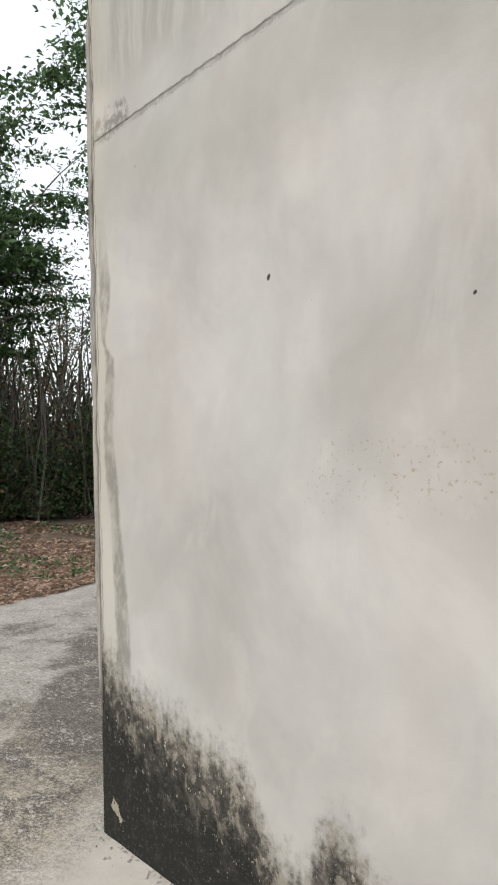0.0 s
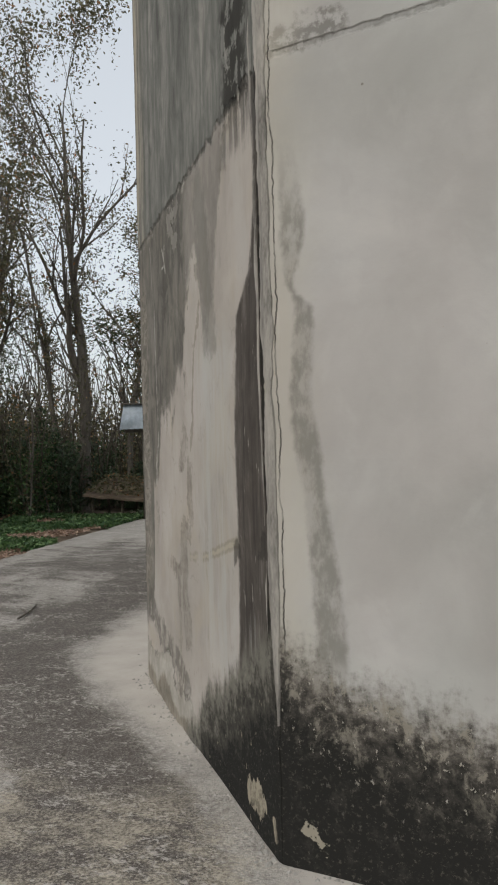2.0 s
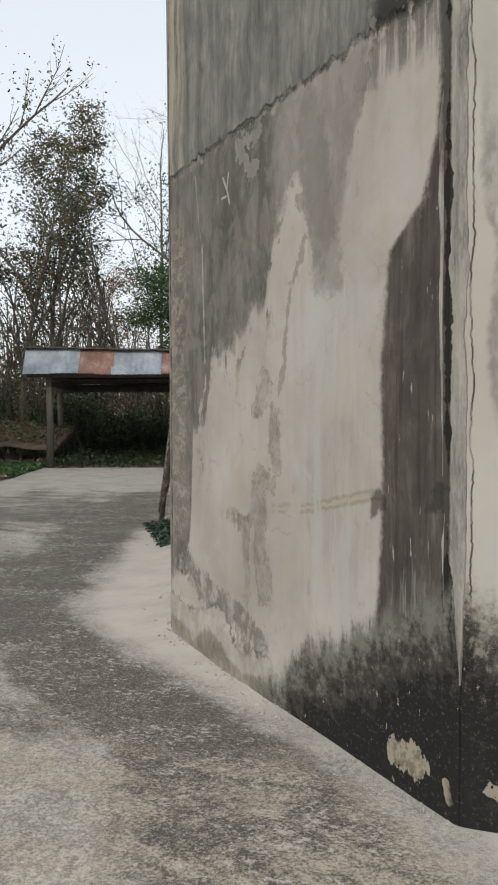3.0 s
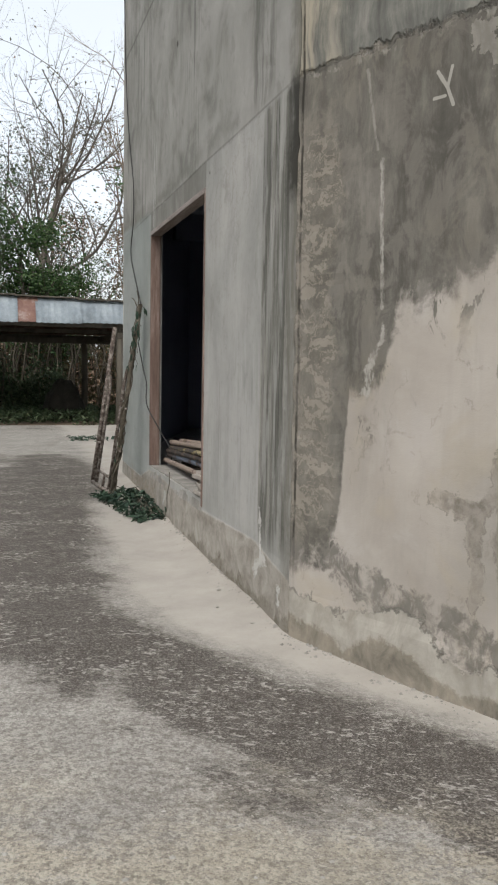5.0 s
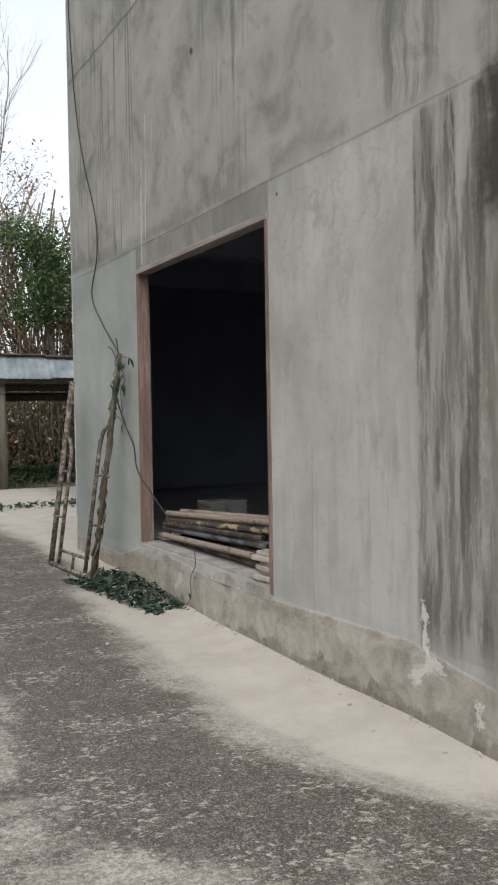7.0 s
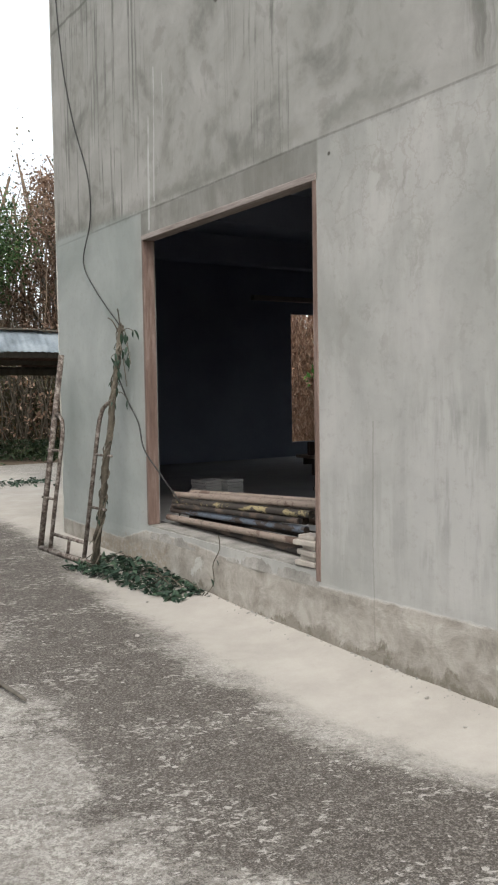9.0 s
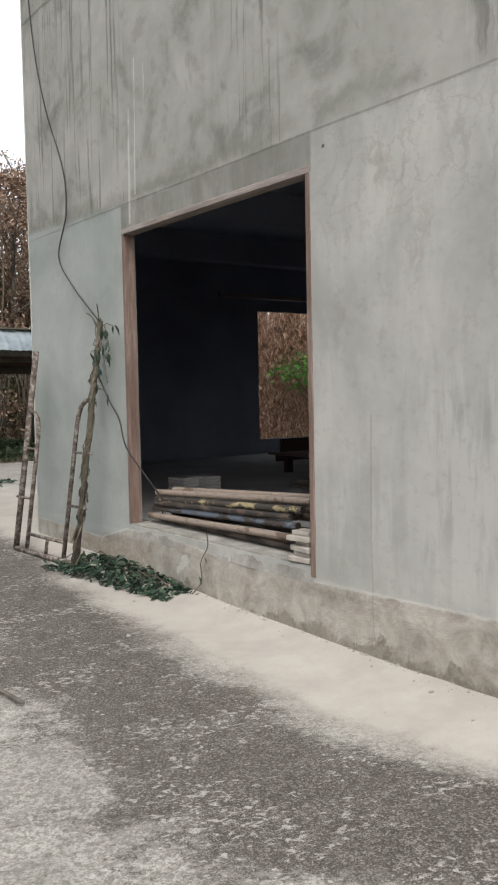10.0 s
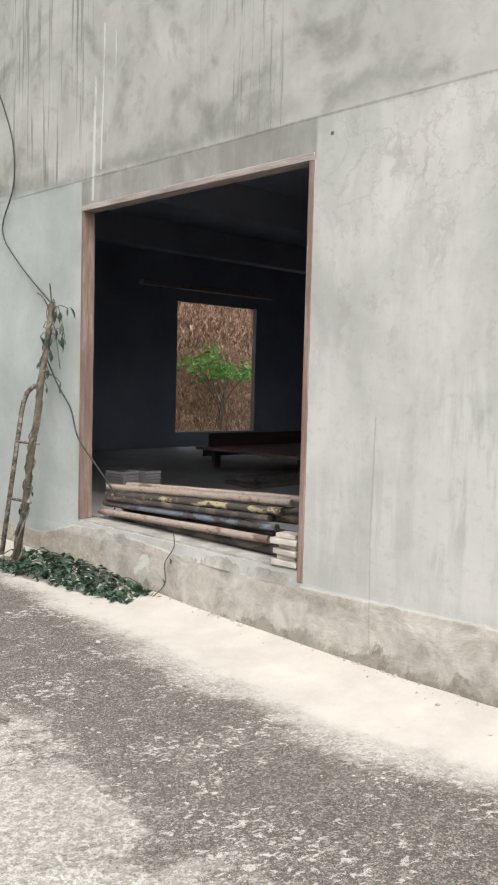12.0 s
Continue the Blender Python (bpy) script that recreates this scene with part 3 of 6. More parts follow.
    dirty = g.mul(g.box(u, wv, 0.35, 0.75, 2.8, 3.6, 0.1), g.sm(streak, 0.42, 0.6))
    above = g.mix(g.mul(dirty, 0.6), above, (0.10, 0.10, 0.085))
    col = g.mix(top, col, above)
    band = g.mul(g.box(u, joint_v, 1.78, 3.86, 2.55, 2.755, 0.012), g.add(0.45, g.add(g.mul(g.sm(mott, 0.4, 0.58), 0.25), g.mul(g.sm(streak, 0.4, 0.6), 0.15))))
    col = g.mix(band, col, (0.205, 0.20, 0.175))
    fade = g.mul(g.box(u, wv, 1.9, 5.0, 2.78, 2.86, 0.06), 0.45)
    col = g.mix(fade, col, (0.19, 0.19, 0.16))
    joint = g.sm(g.m("ABSOLUTE", g.sub(g.sub(joint_v, level), 0.0)), 0.014, 0.003)
    col = g.mix(g.mul(joint, g.mul(g.sm(dapple, 0.45, 0.6), 0.22)), col, (0.12, 0.118, 0.10))
    drip = g.m("MAXIMUM", g.line(g.add(u, g.mul(g.sub(fine, 0.5), 0.012)), v, DRIPS[0], 0.018), g.line(g.add(u, g.mul(g.sub(fine, 0.5), 0.012)), v, DRIPS[1], 0.011))
    col = g.mix(g.mul(g.mul(drip, g.sm(mott, 0.34, 0.5)), 0.7), col, (0.60, 0.60, 0.57))
    sill = g.mul(g.sm(g.m("ABSOLUTE", g.sub(joint_v, 4.575)), 0.02, 0.005), g.sm(u, 3.6, 3.8))
    col = g.mix(g.mul(sill, 0.6), col, (0.13, 0.13, 0.115))
    # dark run beside the corner
    strip = g.mul(g.mul(g.sm(g.add(u, g.mul(g.sub(fine, 0.5), 0.02)), 0.535, 0.51), g.sm(wu, 0.0, 0.1)), g.mul(g.sm(v, 0.3, 0.6), g.sm(joint_v, 2.76, 2.72)))
    runs = g.ramp(g.noise(g.vec(g.mul(g.add(u, g.mul(g.sub(wu, u), 0.3)), 10.0), g.mul(v, 0.55)), 1.0, 9, 0.68), [(0.37, (0.095, 0.093, 0.08)), (0.5, (0.20, 0.197, 0.172)), (0.62, (0.42, 0.405, 0.362))])
    patchy = g.noise(g.vec(g.mul(u, 5.0), g.mul(v, 0.6)), 2.2, 6, 0.65, 0.3)
    col = g.mix(g.mul(strip, g.add(0.35, g.mul(g.sm(patchy, 0.40, 0.52), 0.6))), col, runs)
    bulge = g.mul(g.box(wu, wv, 1.0, 1.75, 2.78, 2.88, 0.05), g.add(0.4, g.mul(g.sm(mott, 0.4, 0.56), 0.35)))
    col = g.mix(bulge, col, (0.25, 0.25, 0.225))
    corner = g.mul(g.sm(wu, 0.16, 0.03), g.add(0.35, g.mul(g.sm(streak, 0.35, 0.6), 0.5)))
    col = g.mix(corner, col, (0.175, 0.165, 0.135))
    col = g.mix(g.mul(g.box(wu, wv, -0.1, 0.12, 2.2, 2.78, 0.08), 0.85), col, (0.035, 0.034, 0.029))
    # plinth of rough beige cement
    foot_v = g.fn(u, [(0.0, 0.36), (0.6, 0.445), (1.6, 0.42), (2.5, 0.40), (3.2, 0.45), (3.9, 0.45), (4.3, 0.34), (5.6, 0.36)])
    foot = g.sm(g.sub(foot_v, g.add(v, g.mul(g.sub(fine, 0.5), 0.03))), -0.008, 0.012)
    rubble = g.noise(g.vec(u, v), 6.5, 10, 0.72, 0.4)
    col = g.mix(g.mul(foot, 0.85), col, g.ramp(rubble, [(0.36, (0.27, 0.243, 0.205)), (0.5, (0.405, 0.37, 0.32)), (0.64, (0.52, 0.485, 0.43))]))
    # darker brown towards the ground, with a ragged upper edge
    low_dark = g.mul(g.sm(g.sub(g.add(0.17, g.mul(g.sub(g.noise(g.vec(u, g.mul(v, 0.7)), 4.0, 7, 0.72, 0.3), 0.5), 0.5)), v), -0.02, 0.03), foot)
    col = g.mix(g.mul(low_dark, g.add(0.35, g.mul(g.sm(rubble, 0.45, 0.58), 0.5))), col, (0.17, 0.15, 0.115))
    scar = g.mul(g.box(wu, wv, 3.55, 4.9, 0.14, 0.34, 0.06), g.sm(g.noise(g.vec(u, v), 30.0, 4), 0.42, 0.55))
    col = g.mix(g.mul(scar, 0.6), col, (0.34, 0.27, 0.20))
    chip = g.m("MAXIMUM", g.line(wu, wv, [(0.47, 0.62), (0.46, 0.44), (0.42, 0.36), (0.36, 0.38)], 0.03), g.line(wu, wv, [(0.44, 0.37), (0.53, 0.30)], 0.05))
    chip = g.m("MAXIMUM", chip, g.line(wu, wv, [(0.14, 0.2), (0.15, 0.3)], 0.022))
    chip = g.m("MAXIMUM", chip, g.mul(g.line(wu, wv, [(3.08, 0.33), (3.16, 0.28)], 0.05), 0.7))
    col = g.mix(g.mul(chip, 0.9), col, (0.66, 0.65, 0.61))
    hair = g.line(g.add(u, g.mul(g.sub(fine, 0.5), 0.02)), v, [(1.36, 1.3), (1.37, 0.7), (1.35, 0.2)], 0.007)
    col = g.mix(g.mul(hair, 0.35), col, (0.22, 0.21, 0.18))
    pit = g.m("MAXIMUM", g.seg(u, v, (2.77, 3.84), (2.78, 3.85), 0.03), g.seg(u, v, (1.68, 2.66), (1.683, 2.66), 0.014))
    col = g.mix(g.mul(pit, 0.85), col, (0.06, 0.055, 0.045))
    h = g.add(g.mul(grain, 0.1), g.add(g.mul(g.mul(rubble, foot), 1.6), g.add(g.mul(mott, 0.5), g.mul(chip, 0.5))))
    return g.done(col, 0.95, h, 0.005, spec=0.08, darken=0.22)


def concrete_ground():
    g = Graph("weathered_concrete_drive")
    p = g.place()
    x, y, _ = g.split(p)
    big = g.noise(p, 0.55, 5, 0.6, 0.5)
    mid = g.noise(p, 3.5, 6, 0.65)
    fine = g.noise(p, 38.0, 5, 0.75)
    grit = g.noise(p, 120.0, 3, 0.7)
    lanes = g.noise(g.vec(g.mul(x, 2.2), g.mul(y, 0.3)), 1.0, 6, 0.65, 0.4)
    # how far black algae covers the slab
    wide = g.noise(g.vec(x, g.mul(y, 0.8)), 0.8, 6, 0.6, 0.6)
    rim = g.fn(y, [(1.8, -2.1), (3.0, -2.45), (3.6, -2.78), (4.2, -3.12), (4.8, -3.5), (5.4, -3.82), (6.0, -3.95), (7.0, -3.92), (8.5, -3.88), (9.2, -3.8), (9.9, -3.62), (12.0, -3.5), (25.0, -3.3)])
    away = g.sub(rim, g.add(x, g.mul(g.sub(wide, 0.5), 0.9)))
    lane = g.mul(g.mul(g.sm(away, -0.1, 0.3), g.sm(away, 1.2, 0.4)), g.sm(y, 14.0, 11.0))
    cover = g.add(g.mul(lane, 1.45), g.add(g.mul(g.sub(wide, 0.5), 2.6), g.mul(g.sub(mid, 0.5), 1.5)))
    cover = g.add(cover, g.mul(g.sub(lanes, 0.5), 1.6))
    cover = g.add(cover, g.mul(g.sub(g.noise(p, 9.0, 5, 0.7), 0.5), 0.7))
    cover = g.sub(cover, g.mul(g.sm(y, 2.6, 1.4), 0.25))
    cover = g.sub(g.add(cover, g.mul(g.sm(y, 9.0, 11.0), 0.22)), g.mul(g.sm(y, 12.5, 15.0), 0.45))
    cover = g.add(cover, g.mul(g.mul(g.sm(y, 6.8, 8.2), g.sm(y, 13.5, 11.5)), g.mul(g.sm(x, -6.6, -5.2), 0.5)))
    swept = g.noise(g.vec(g.mul(x, 1.1), g.mul(g.add(y, g.mul(x, 0.5)), 2.6)), 1.0, 6, 0.65, 0.3)
    cover = g.add(cover, g.mul(g.sub(swept, 0.5), 2.2))
    light = g.ramp(mid, [(0.35, (0.35, 0.332, 0.30)), (0.5, (0.44, 0.42, 0.38)), (0.65, (0.52, 0.498, 0.452))])
    fleck = g.noise(g.vec(g.mul(x, 0.85), g.mul(g.add(y, g.mul(x, 0.25)), 1.15)), 27.0, 8, 0.74, 0.5)
    stony, sandy = g.noise(p, 85.0, 2, 0.5), g.noise(p, 170.0, 2, 0.5)
    speck = g.add(g.mul(stony, 0.45), g.add(g.mul(sandy, 0.3), g.mul(g.noise(p, 14.0, 5, 0.7), 0.25)))
    dark = g.ramp(speck, [(0.38, (0.05, 0.043, 0.036)), (0.5, (0.105, 0.094, 0.081)), (0.6, (0.25, 0.23, 0.205))])
    grainy = g.add(cover, g.add(g.mul(g.sub(fine, 0.5), 1.3), g.add(g.mul(g.sub(stony, 0.5), 1.1), g.mul(g.sub(fleck, 0.5), 2.8))))
    grainy = g.sm(grainy, 0.62, 0.10)
    col = g.mix(grainy, dark, light)
    col = g.mix(g.mul(g.sm(grit, 0.46, 0.38), 0.45), col, (0.09, 0.086, 0.078))
    rough_zone = g.sm(g.noise(g.vec(x, g.mul(y, 1.6)), 2.2, 6, 0.65, 0.5), 0.42, 0.6)
    flakes = g.mul(g.sm(g.add(fleck, g.mul(rough_zone, 0.09)), 0.605, 0.66), 0.78)
    col = g.mix(flakes, col, (0.50, 0.475, 0.435))
    near = g.mul(g.mul(g.sm(g.add(g.add(y, g.mul(g.add(x, 3.0), 0.45)), g.add(g.mul(g.sub(wide, 0.5), 2.2), g.mul(g.sub(swept, 0.5), 2.0))), 3.6, 2.9), g.sm(g.add(swept, g.add(g.mul(g.sub(stony, 0.5), 0.3), g.mul(g.sub(mid, 0.5), 0.6))), 0.36, 0.6)), 0.75)
    col = g.mix(near, col, (0.47, 0.425, 0.335))
    clots = g.add(g.mul(stony, 0.5), g.mul(g.noise(p, 70.0, 3, 0.65), 0.5))
    col = g.mix(g.mul(g.sm(clots, 0.53, 0.42), 0.42), col, g.mix(g.sm(sandy, 0.4, 0.6), (0.07, 0.06, 0.05), (0.17, 0.15, 0.13)))
    scabs = g.mul(g.sm(g.noise(p, 36.0, 5, 0.72), 0.51, 0.45), grainy)
    col = g.mix(g.mul(scabs, 0.45), col, (0.12, 0.106, 0.09))
    # pale cement dust swept against the wall
    edge = g.add(g.sub(x, rim), g.add(g.mul(g.sub(mid, 0.5), 0.28), g.mul(g.sub(fine, 0.5), 0.42)))
    dust = g.mul(g.sm(edge, -0.04, 0.2), g.sm(x, -1.2, -2.0))
    sand = g.ramp(mid, [(0.35, (0.395, 0.368, 0.328)), (0.65, (0.465, 0.436, 0.39))])
    col = g.mix(g.mul(dust, 0.95), col, sand)
    h = g.add(g.mul(g.add(g.add(fine, stony), g.mul(grit, 0.5)), g.sub(1.0, g.mul(dust, 0.8))), g.mul(mid, 0.6))
    return g.done(col, 0.92, h, 0.006, spec=0.25, darken=0.15)


def speckled(name, cols, scale=6.0, fine=60.0, rough=0.85, depth=0.003, metal=0.0, spec=0.3, stretch=(1, 1, 1), detail=6.0):
    g = Graph(name)
    v = g.local()
    x, y, z = g.split(v)
    v = g.vec(g.mul(x, stretch[0]), g.mul(y, stretch[1]), g.mul(z, stretch[2]))
    a, b = g.noise(v, scale, detail, 0.65), g.noise(v, fine, 4, 0.7)
    f = g.add(g.mul(a, 0.75), g.mul(b, 0.25))
    return g.done(g.ramp(f, cols), rough, g.add(a, g.mul(b, 0.4)), depth, metal, spec)


def leafy(name, cols, glow=0.25):
    g = Graph(name)
    rnd = g.node("ShaderNodeNewGeometry").outputs["Random Per Island"]
    col = g.ramp(rnd, cols)
    g.done(col, 0.55, spec=0.3)
    tr = g.node("ShaderNodeBsdfTranslucent")
    g.put(tr.inputs[0], col)
    mixer = g.node("ShaderNodeMixShader")
    mixer.inputs[0].default_value = glow
    g.put(mixer.inputs[1], g.bsdf.outputs[0])
    g.put(mixer.inputs[2], tr.outputs[0])
    g.put(g.out.inputs[0], mixer.outputs[0])
    return g.mat


M_WALL_A, M_WALL_B, M_WALL_C = plaster_a(), plaster_b(), plaster_c()
M_DRIVE = concrete_ground()
# cement tinted blue: the colour carries the bluish dimness of the interior
M_INSIDE = speckled("blue_shade_cement", [(0.3, (0.26, 0.29, 0.36)), (0.7, (0.36, 0.39, 0.46))], 1.2, 40)
M_SCREED = speckled("cement_screed", [(0.3, (0.22, 0.22, 0.22)), (0.7, (0.34, 0.335, 0.325))], 2.0, 60)
M_OUTER = speckled("plain_cement_render", [(0.3, (0.30, 0.30, 0.27)), (0.7, (0.45, 0.44, 0.40))], 1.5, 60)
M_DOORWOOD = speckled("red_brown_wood", [(0.3, (0.09, 0.058, 0.047)), (0.5, (0.16, 0.11, 0.09)), (0.68, (0.28, 0.215, 0.185))], 5.0, 50, 0.75, 0.002, stretch=(6, 6, 0.5))
M_HEADWOOD = speckled("weathered_head_wood", [(0.3, (0.14, 0.114, 0.10)), (0.5, (0.25, 0.213, 0.192)), (0.68, (0.38, 0.338, 0.312))], 5.0, 50, 0.75, 0.002, stretch=(6, 0.5, 6))
M_BOARD = speckled("dark_varnished_wood", [(0.3, (0.03, 0.02, 0.016)), (0.7, (0.075, 0.048, 0.04))], 4.0, 50, 0.6, 0.002, stretch=(0.5, 5, 5))
M_TABLE = speckled("brown_worn_planks", [(0.3, (0.13, 0.088, 0.07)), (0.7, (0.27, 0.20, 0.165))], 4.0, 50, 0.6, 0.002, stretch=(0.5, 5, 5))
M_RUST = speckled("rusty_painted_steel", [(0.36, (0.028, 0.02, 0.017)), (0.48, (0.09, 0.07, 0.058)), (0.6, (0.25, 0.225, 0.20))], 22, 90, 0.8, 0.002)
M_BARK = speckled("grey_bark", [(0.3, (0.06, 0.052, 0.042)), (0.5, (0.125, 0.11, 0.09)), (0.72, (0.22, 0.195, 0.165))], 5, 40, 0.9, 0.015, stretch=(2, 2, 0.4))
M_BARK_TAN = speckled("tan_bark", [(0.3, (0.13, 0.095, 0.065)), (0.7, (0.29, 0.22, 0.16))], 4, 40, 0.9, 0.01, stretch=(2, 2, 0.4))
M_STEM = speckled("brown_stem", [(0.3, (0.036, 0.03, 0.022)), (0.5, (0.078, 0.067, 0.05)), (0.7, (0.18, 0.157, 0.122))], 12, 80, 0.85, 0.003)
# lighter copy of the stem colour, so the rear vines look daylit
M_DRYSTEM_LIT = speckled("dry_vine_stem_lit", [(0.3, (0.20, 0.125, 0.08)), (0.7, (0.42, 0.29, 0.19))], 6, 60, 0.9)
M_GALV = speckled("galvanised_sheet", [(0.32, (0.10, 0.118, 0.13)), (0.5, (0.20, 0.235, 0.26)), (0.68, (0.33, 0.375, 0.40))], 1.8, 12, 0.6, 0.002, 0.2, stretch=(1, 1, 0.3))
M_REDSHEET = speckled("rust_red_sheet", [(0.35, (0.13, 0.07, 0.056)), (0.55, (0.22, 0.13, 0.105)), (0.72, (0.38, 0.33, 0.31))], 2.2, 14, 0.8, 0.002)
M_TIMBER = speckled("grey_timber", [(0.3, (0.055, 0.05, 0.042)), (0.7, (0.15, 0.135, 0.11))], 3, 40, 0.9, 0.004, stretch=(3, 3, 0.5))
M_LITTER = speckled("leaf_litter_soil", [(0.3, (0.06, 0.045, 0.031)), (0.5, (0.125, 0.095, 0.068)), (0.7, (0.21, 0.17, 0.125))], 1.1, 14, 0.95, 0.02)
M_CABLE = speckled("black_cable", [(0.3, (0.02, 0.02, 0.02)), (0.7, (0.05, 0.05, 0.048))], 8, 60, 0.6)
M_TILE = speckled("cream_ceramic", [(0.3, (0.27, 0.243, 0.213)), (0.7, (0.43, 0.395, 0.35))], 12, 80, 0.5)
M_WHITE = speckled("white_painted_metal", [(0.3, (0.5, 0.51, 0.5)), (0.7, (0.7, 0.7, 0.68))], 5, 50, 0.6)
M_SILL = speckled("crumbled_cement", [(0.32, (0.15, 0.142, 0.128)), (0.5, (0.26, 0.248, 0.225)), (0.68, (0.40, 0.38, 0.345))], 6.0, 70, 0.92, 0.006, detail=9)
M_STONE = speckled("grey_stone", [(0.3, (0.20, 0.19, 0.17)), (0.7, (0.46, 0.44, 0.40))], 9, 90, 0.9)
M_GREEN = leafy("green_leaf", [(0.0, (0.03, 0.065, 0.025)), (0.5, (0.06, 0.12, 0.042)), (1.0, (0.12, 0.19, 0.07))])
M_FRESH = leafy("bright_green_leaf", [(0.0, (0.05, 0.15, 0.025)), (0.6, (0.10, 0.26, 0.05)), (1.0, (0.17, 0.36, 0.08))], 0.4)
M_DEEP = leafy("deep_green_leaf", [(0.0, (0.03, 0.05, 0.026)), (0.6, (0.055, 0.085, 0.042)), (1.0, (0.10, 0.125, 0.065))])
M_OLIVE = leafy("olive_vine_leaf", [(0.0, (0.07, 0.072, 0.042)), (0.6, (0.145, 0.14, 0.078)), (0.92, (0.20, 0.165, 0.095)), (1.0, (0.36, 0.17, 0.07))], 0.35)
M_DRY = leafy("dry_brown_leaf", [(0.0, (0.13, 0.08, 0.055)), (0.5, (0.26, 0.17, 0.12)), (0.85, (0.38, 0.27, 0.195)), (1.0, (0.48, 0.38, 0.30))], 0.35)
# dry leaf colours brightened to make up for the building's shadow on the vines
M_DEADVINE_LIT = leafy("dead_vine_leaf_lit", [(0.0, (0.24, 0.14, 0.095)), (0.5, (0.42, 0.27, 0.19)), (0.85, (0.54, 0.38, 0.28)), (1.0, (0.62, 0.50, 0.40))], 0.4)
M_CREEPER = leafy("dark_creeper_leaf", [(0.0, (0.014, 0.03, 0.02)), (0.6, (0.03, 0.058, 0.036)), (1.0, (0.062, 0.10, 0.062))], 0.15)


# ---- geometry helpers ----
def mesh_of(name, verts, faces, material, smooth=False):
    me = bpy.data.meshes.new(name)
    me.from_pydata([tuple(v) for v in verts], [], faces)
    me.materials.append(material)
    if smooth:
        me.shade_smooth()
    return me


def thing(name, label, category, group="", kind="", at=(0, 0, 0), turn=0.0):
    ob = new(name)
    ob.matrix_basis = pose(*at, 0, 0, turn)
    return tagged(ob, label, category, group, kind)


def part(name, bm, material, parent, label="", smooth=False):
    me = bpy.data.meshes.new(name)
    bm.to_mesh(me)
    bm.free()
    me.materials.append(material)
    if smooth:
        me.shade_smooth()
    ob = new(name, me)
    ob.parent = parent
    return tagged(ob, label)


def box_bm(x0, x1, y0, y1, z0, z1, bevel=0.004, bm=None):
    bm = bm or bmesh.new()
    r = bmesh.ops.create_cube(bm, size=1.0)
    for v in r["verts"]:
        v.co = Vector(((x0 + x1) / 2 + v.co.x * (x1 - x0), (y0 + y1) / 2 + v.co.y * (y1 - y0), (z0 + z1) / 2 + v.co.z * (z1 - z0)))
    if bevel:
        edges = list({e for v in r["verts"] for e in v.link_edges})
        bmesh.ops.bevel(bm, geom=edges, offset=bevel, segments=2, affect="EDGES", profile=0.6)
    return bm


class Tubes:
    """Collects round limbs and bars into one mesh."""
    def __init__(self):
        self.v, self.f = [], []

    def add(self, pts, radii, sides=6, cap=True):
        pts = [Vector(p) for p in pts]
        if not isinstance(radii, (list, tuple)):
            radii = [radii] * len(pts)
        b0 = len(self.v)
        side = None
        for i, p in enumerate(pts):
            d = (pts[min(i + 1, len(pts) - 1)] - pts[max(i - 1, 0)]).normalized()
            if side is None:
                side = d.cross(Vector((0.3, 0.9, 0.2))).normalized()
            side = (side - d * side.dot(d)).normalized()
            up = d.cross(side)
            for k in range(sides):
                a = 2 * math.pi * k / sides
                self.v.append(p + (side * math.cos(a) + up * math.sin(a)) * radii[i])
        for i in range(len(pts) - 1):
            for k in range(sides):
                a, b = b0 + i * sides + k, b0 + i * sides + (k + 1) % sides
                self.f.append((a, b, b + sides, a + sides))
        if cap:
            self.f.append(tuple(b0 + k for k in reversed(range(sides))))
            self.f.append(tuple(b0 + (len(pts) - 1) * sides + k for k in range(sides)))

    def object(self, name, material, parent=None, label="", smooth=True):
        ob = new(name, mesh_of(name, self.v, self.f, material, smooth))
        ob.parent = parent
        return tagged(ob, label)


def curve_points(pts, n=6):
    """A smooth line through the points."""
    pts = [Vector(p) for p in pts]
    out = []
    for i in range(len(pts) - 1):
        p0, p1, p2, p3 = pts[max(i - 1, 0)], pts[i], pts[i + 1], pts[min(i + 2, len(pts) - 1)]
        for k in range(n):
            t = k / n
            out.append(0.5 * (2 * p1 + (p2 - p0) * t + (2 * p0 - 5 * p1 + 4 * p2 - p3) * t * t + (3 * p1 - p0 - 3 * p2 + p3) * t ** 3))
    return out + [pts[-1]]


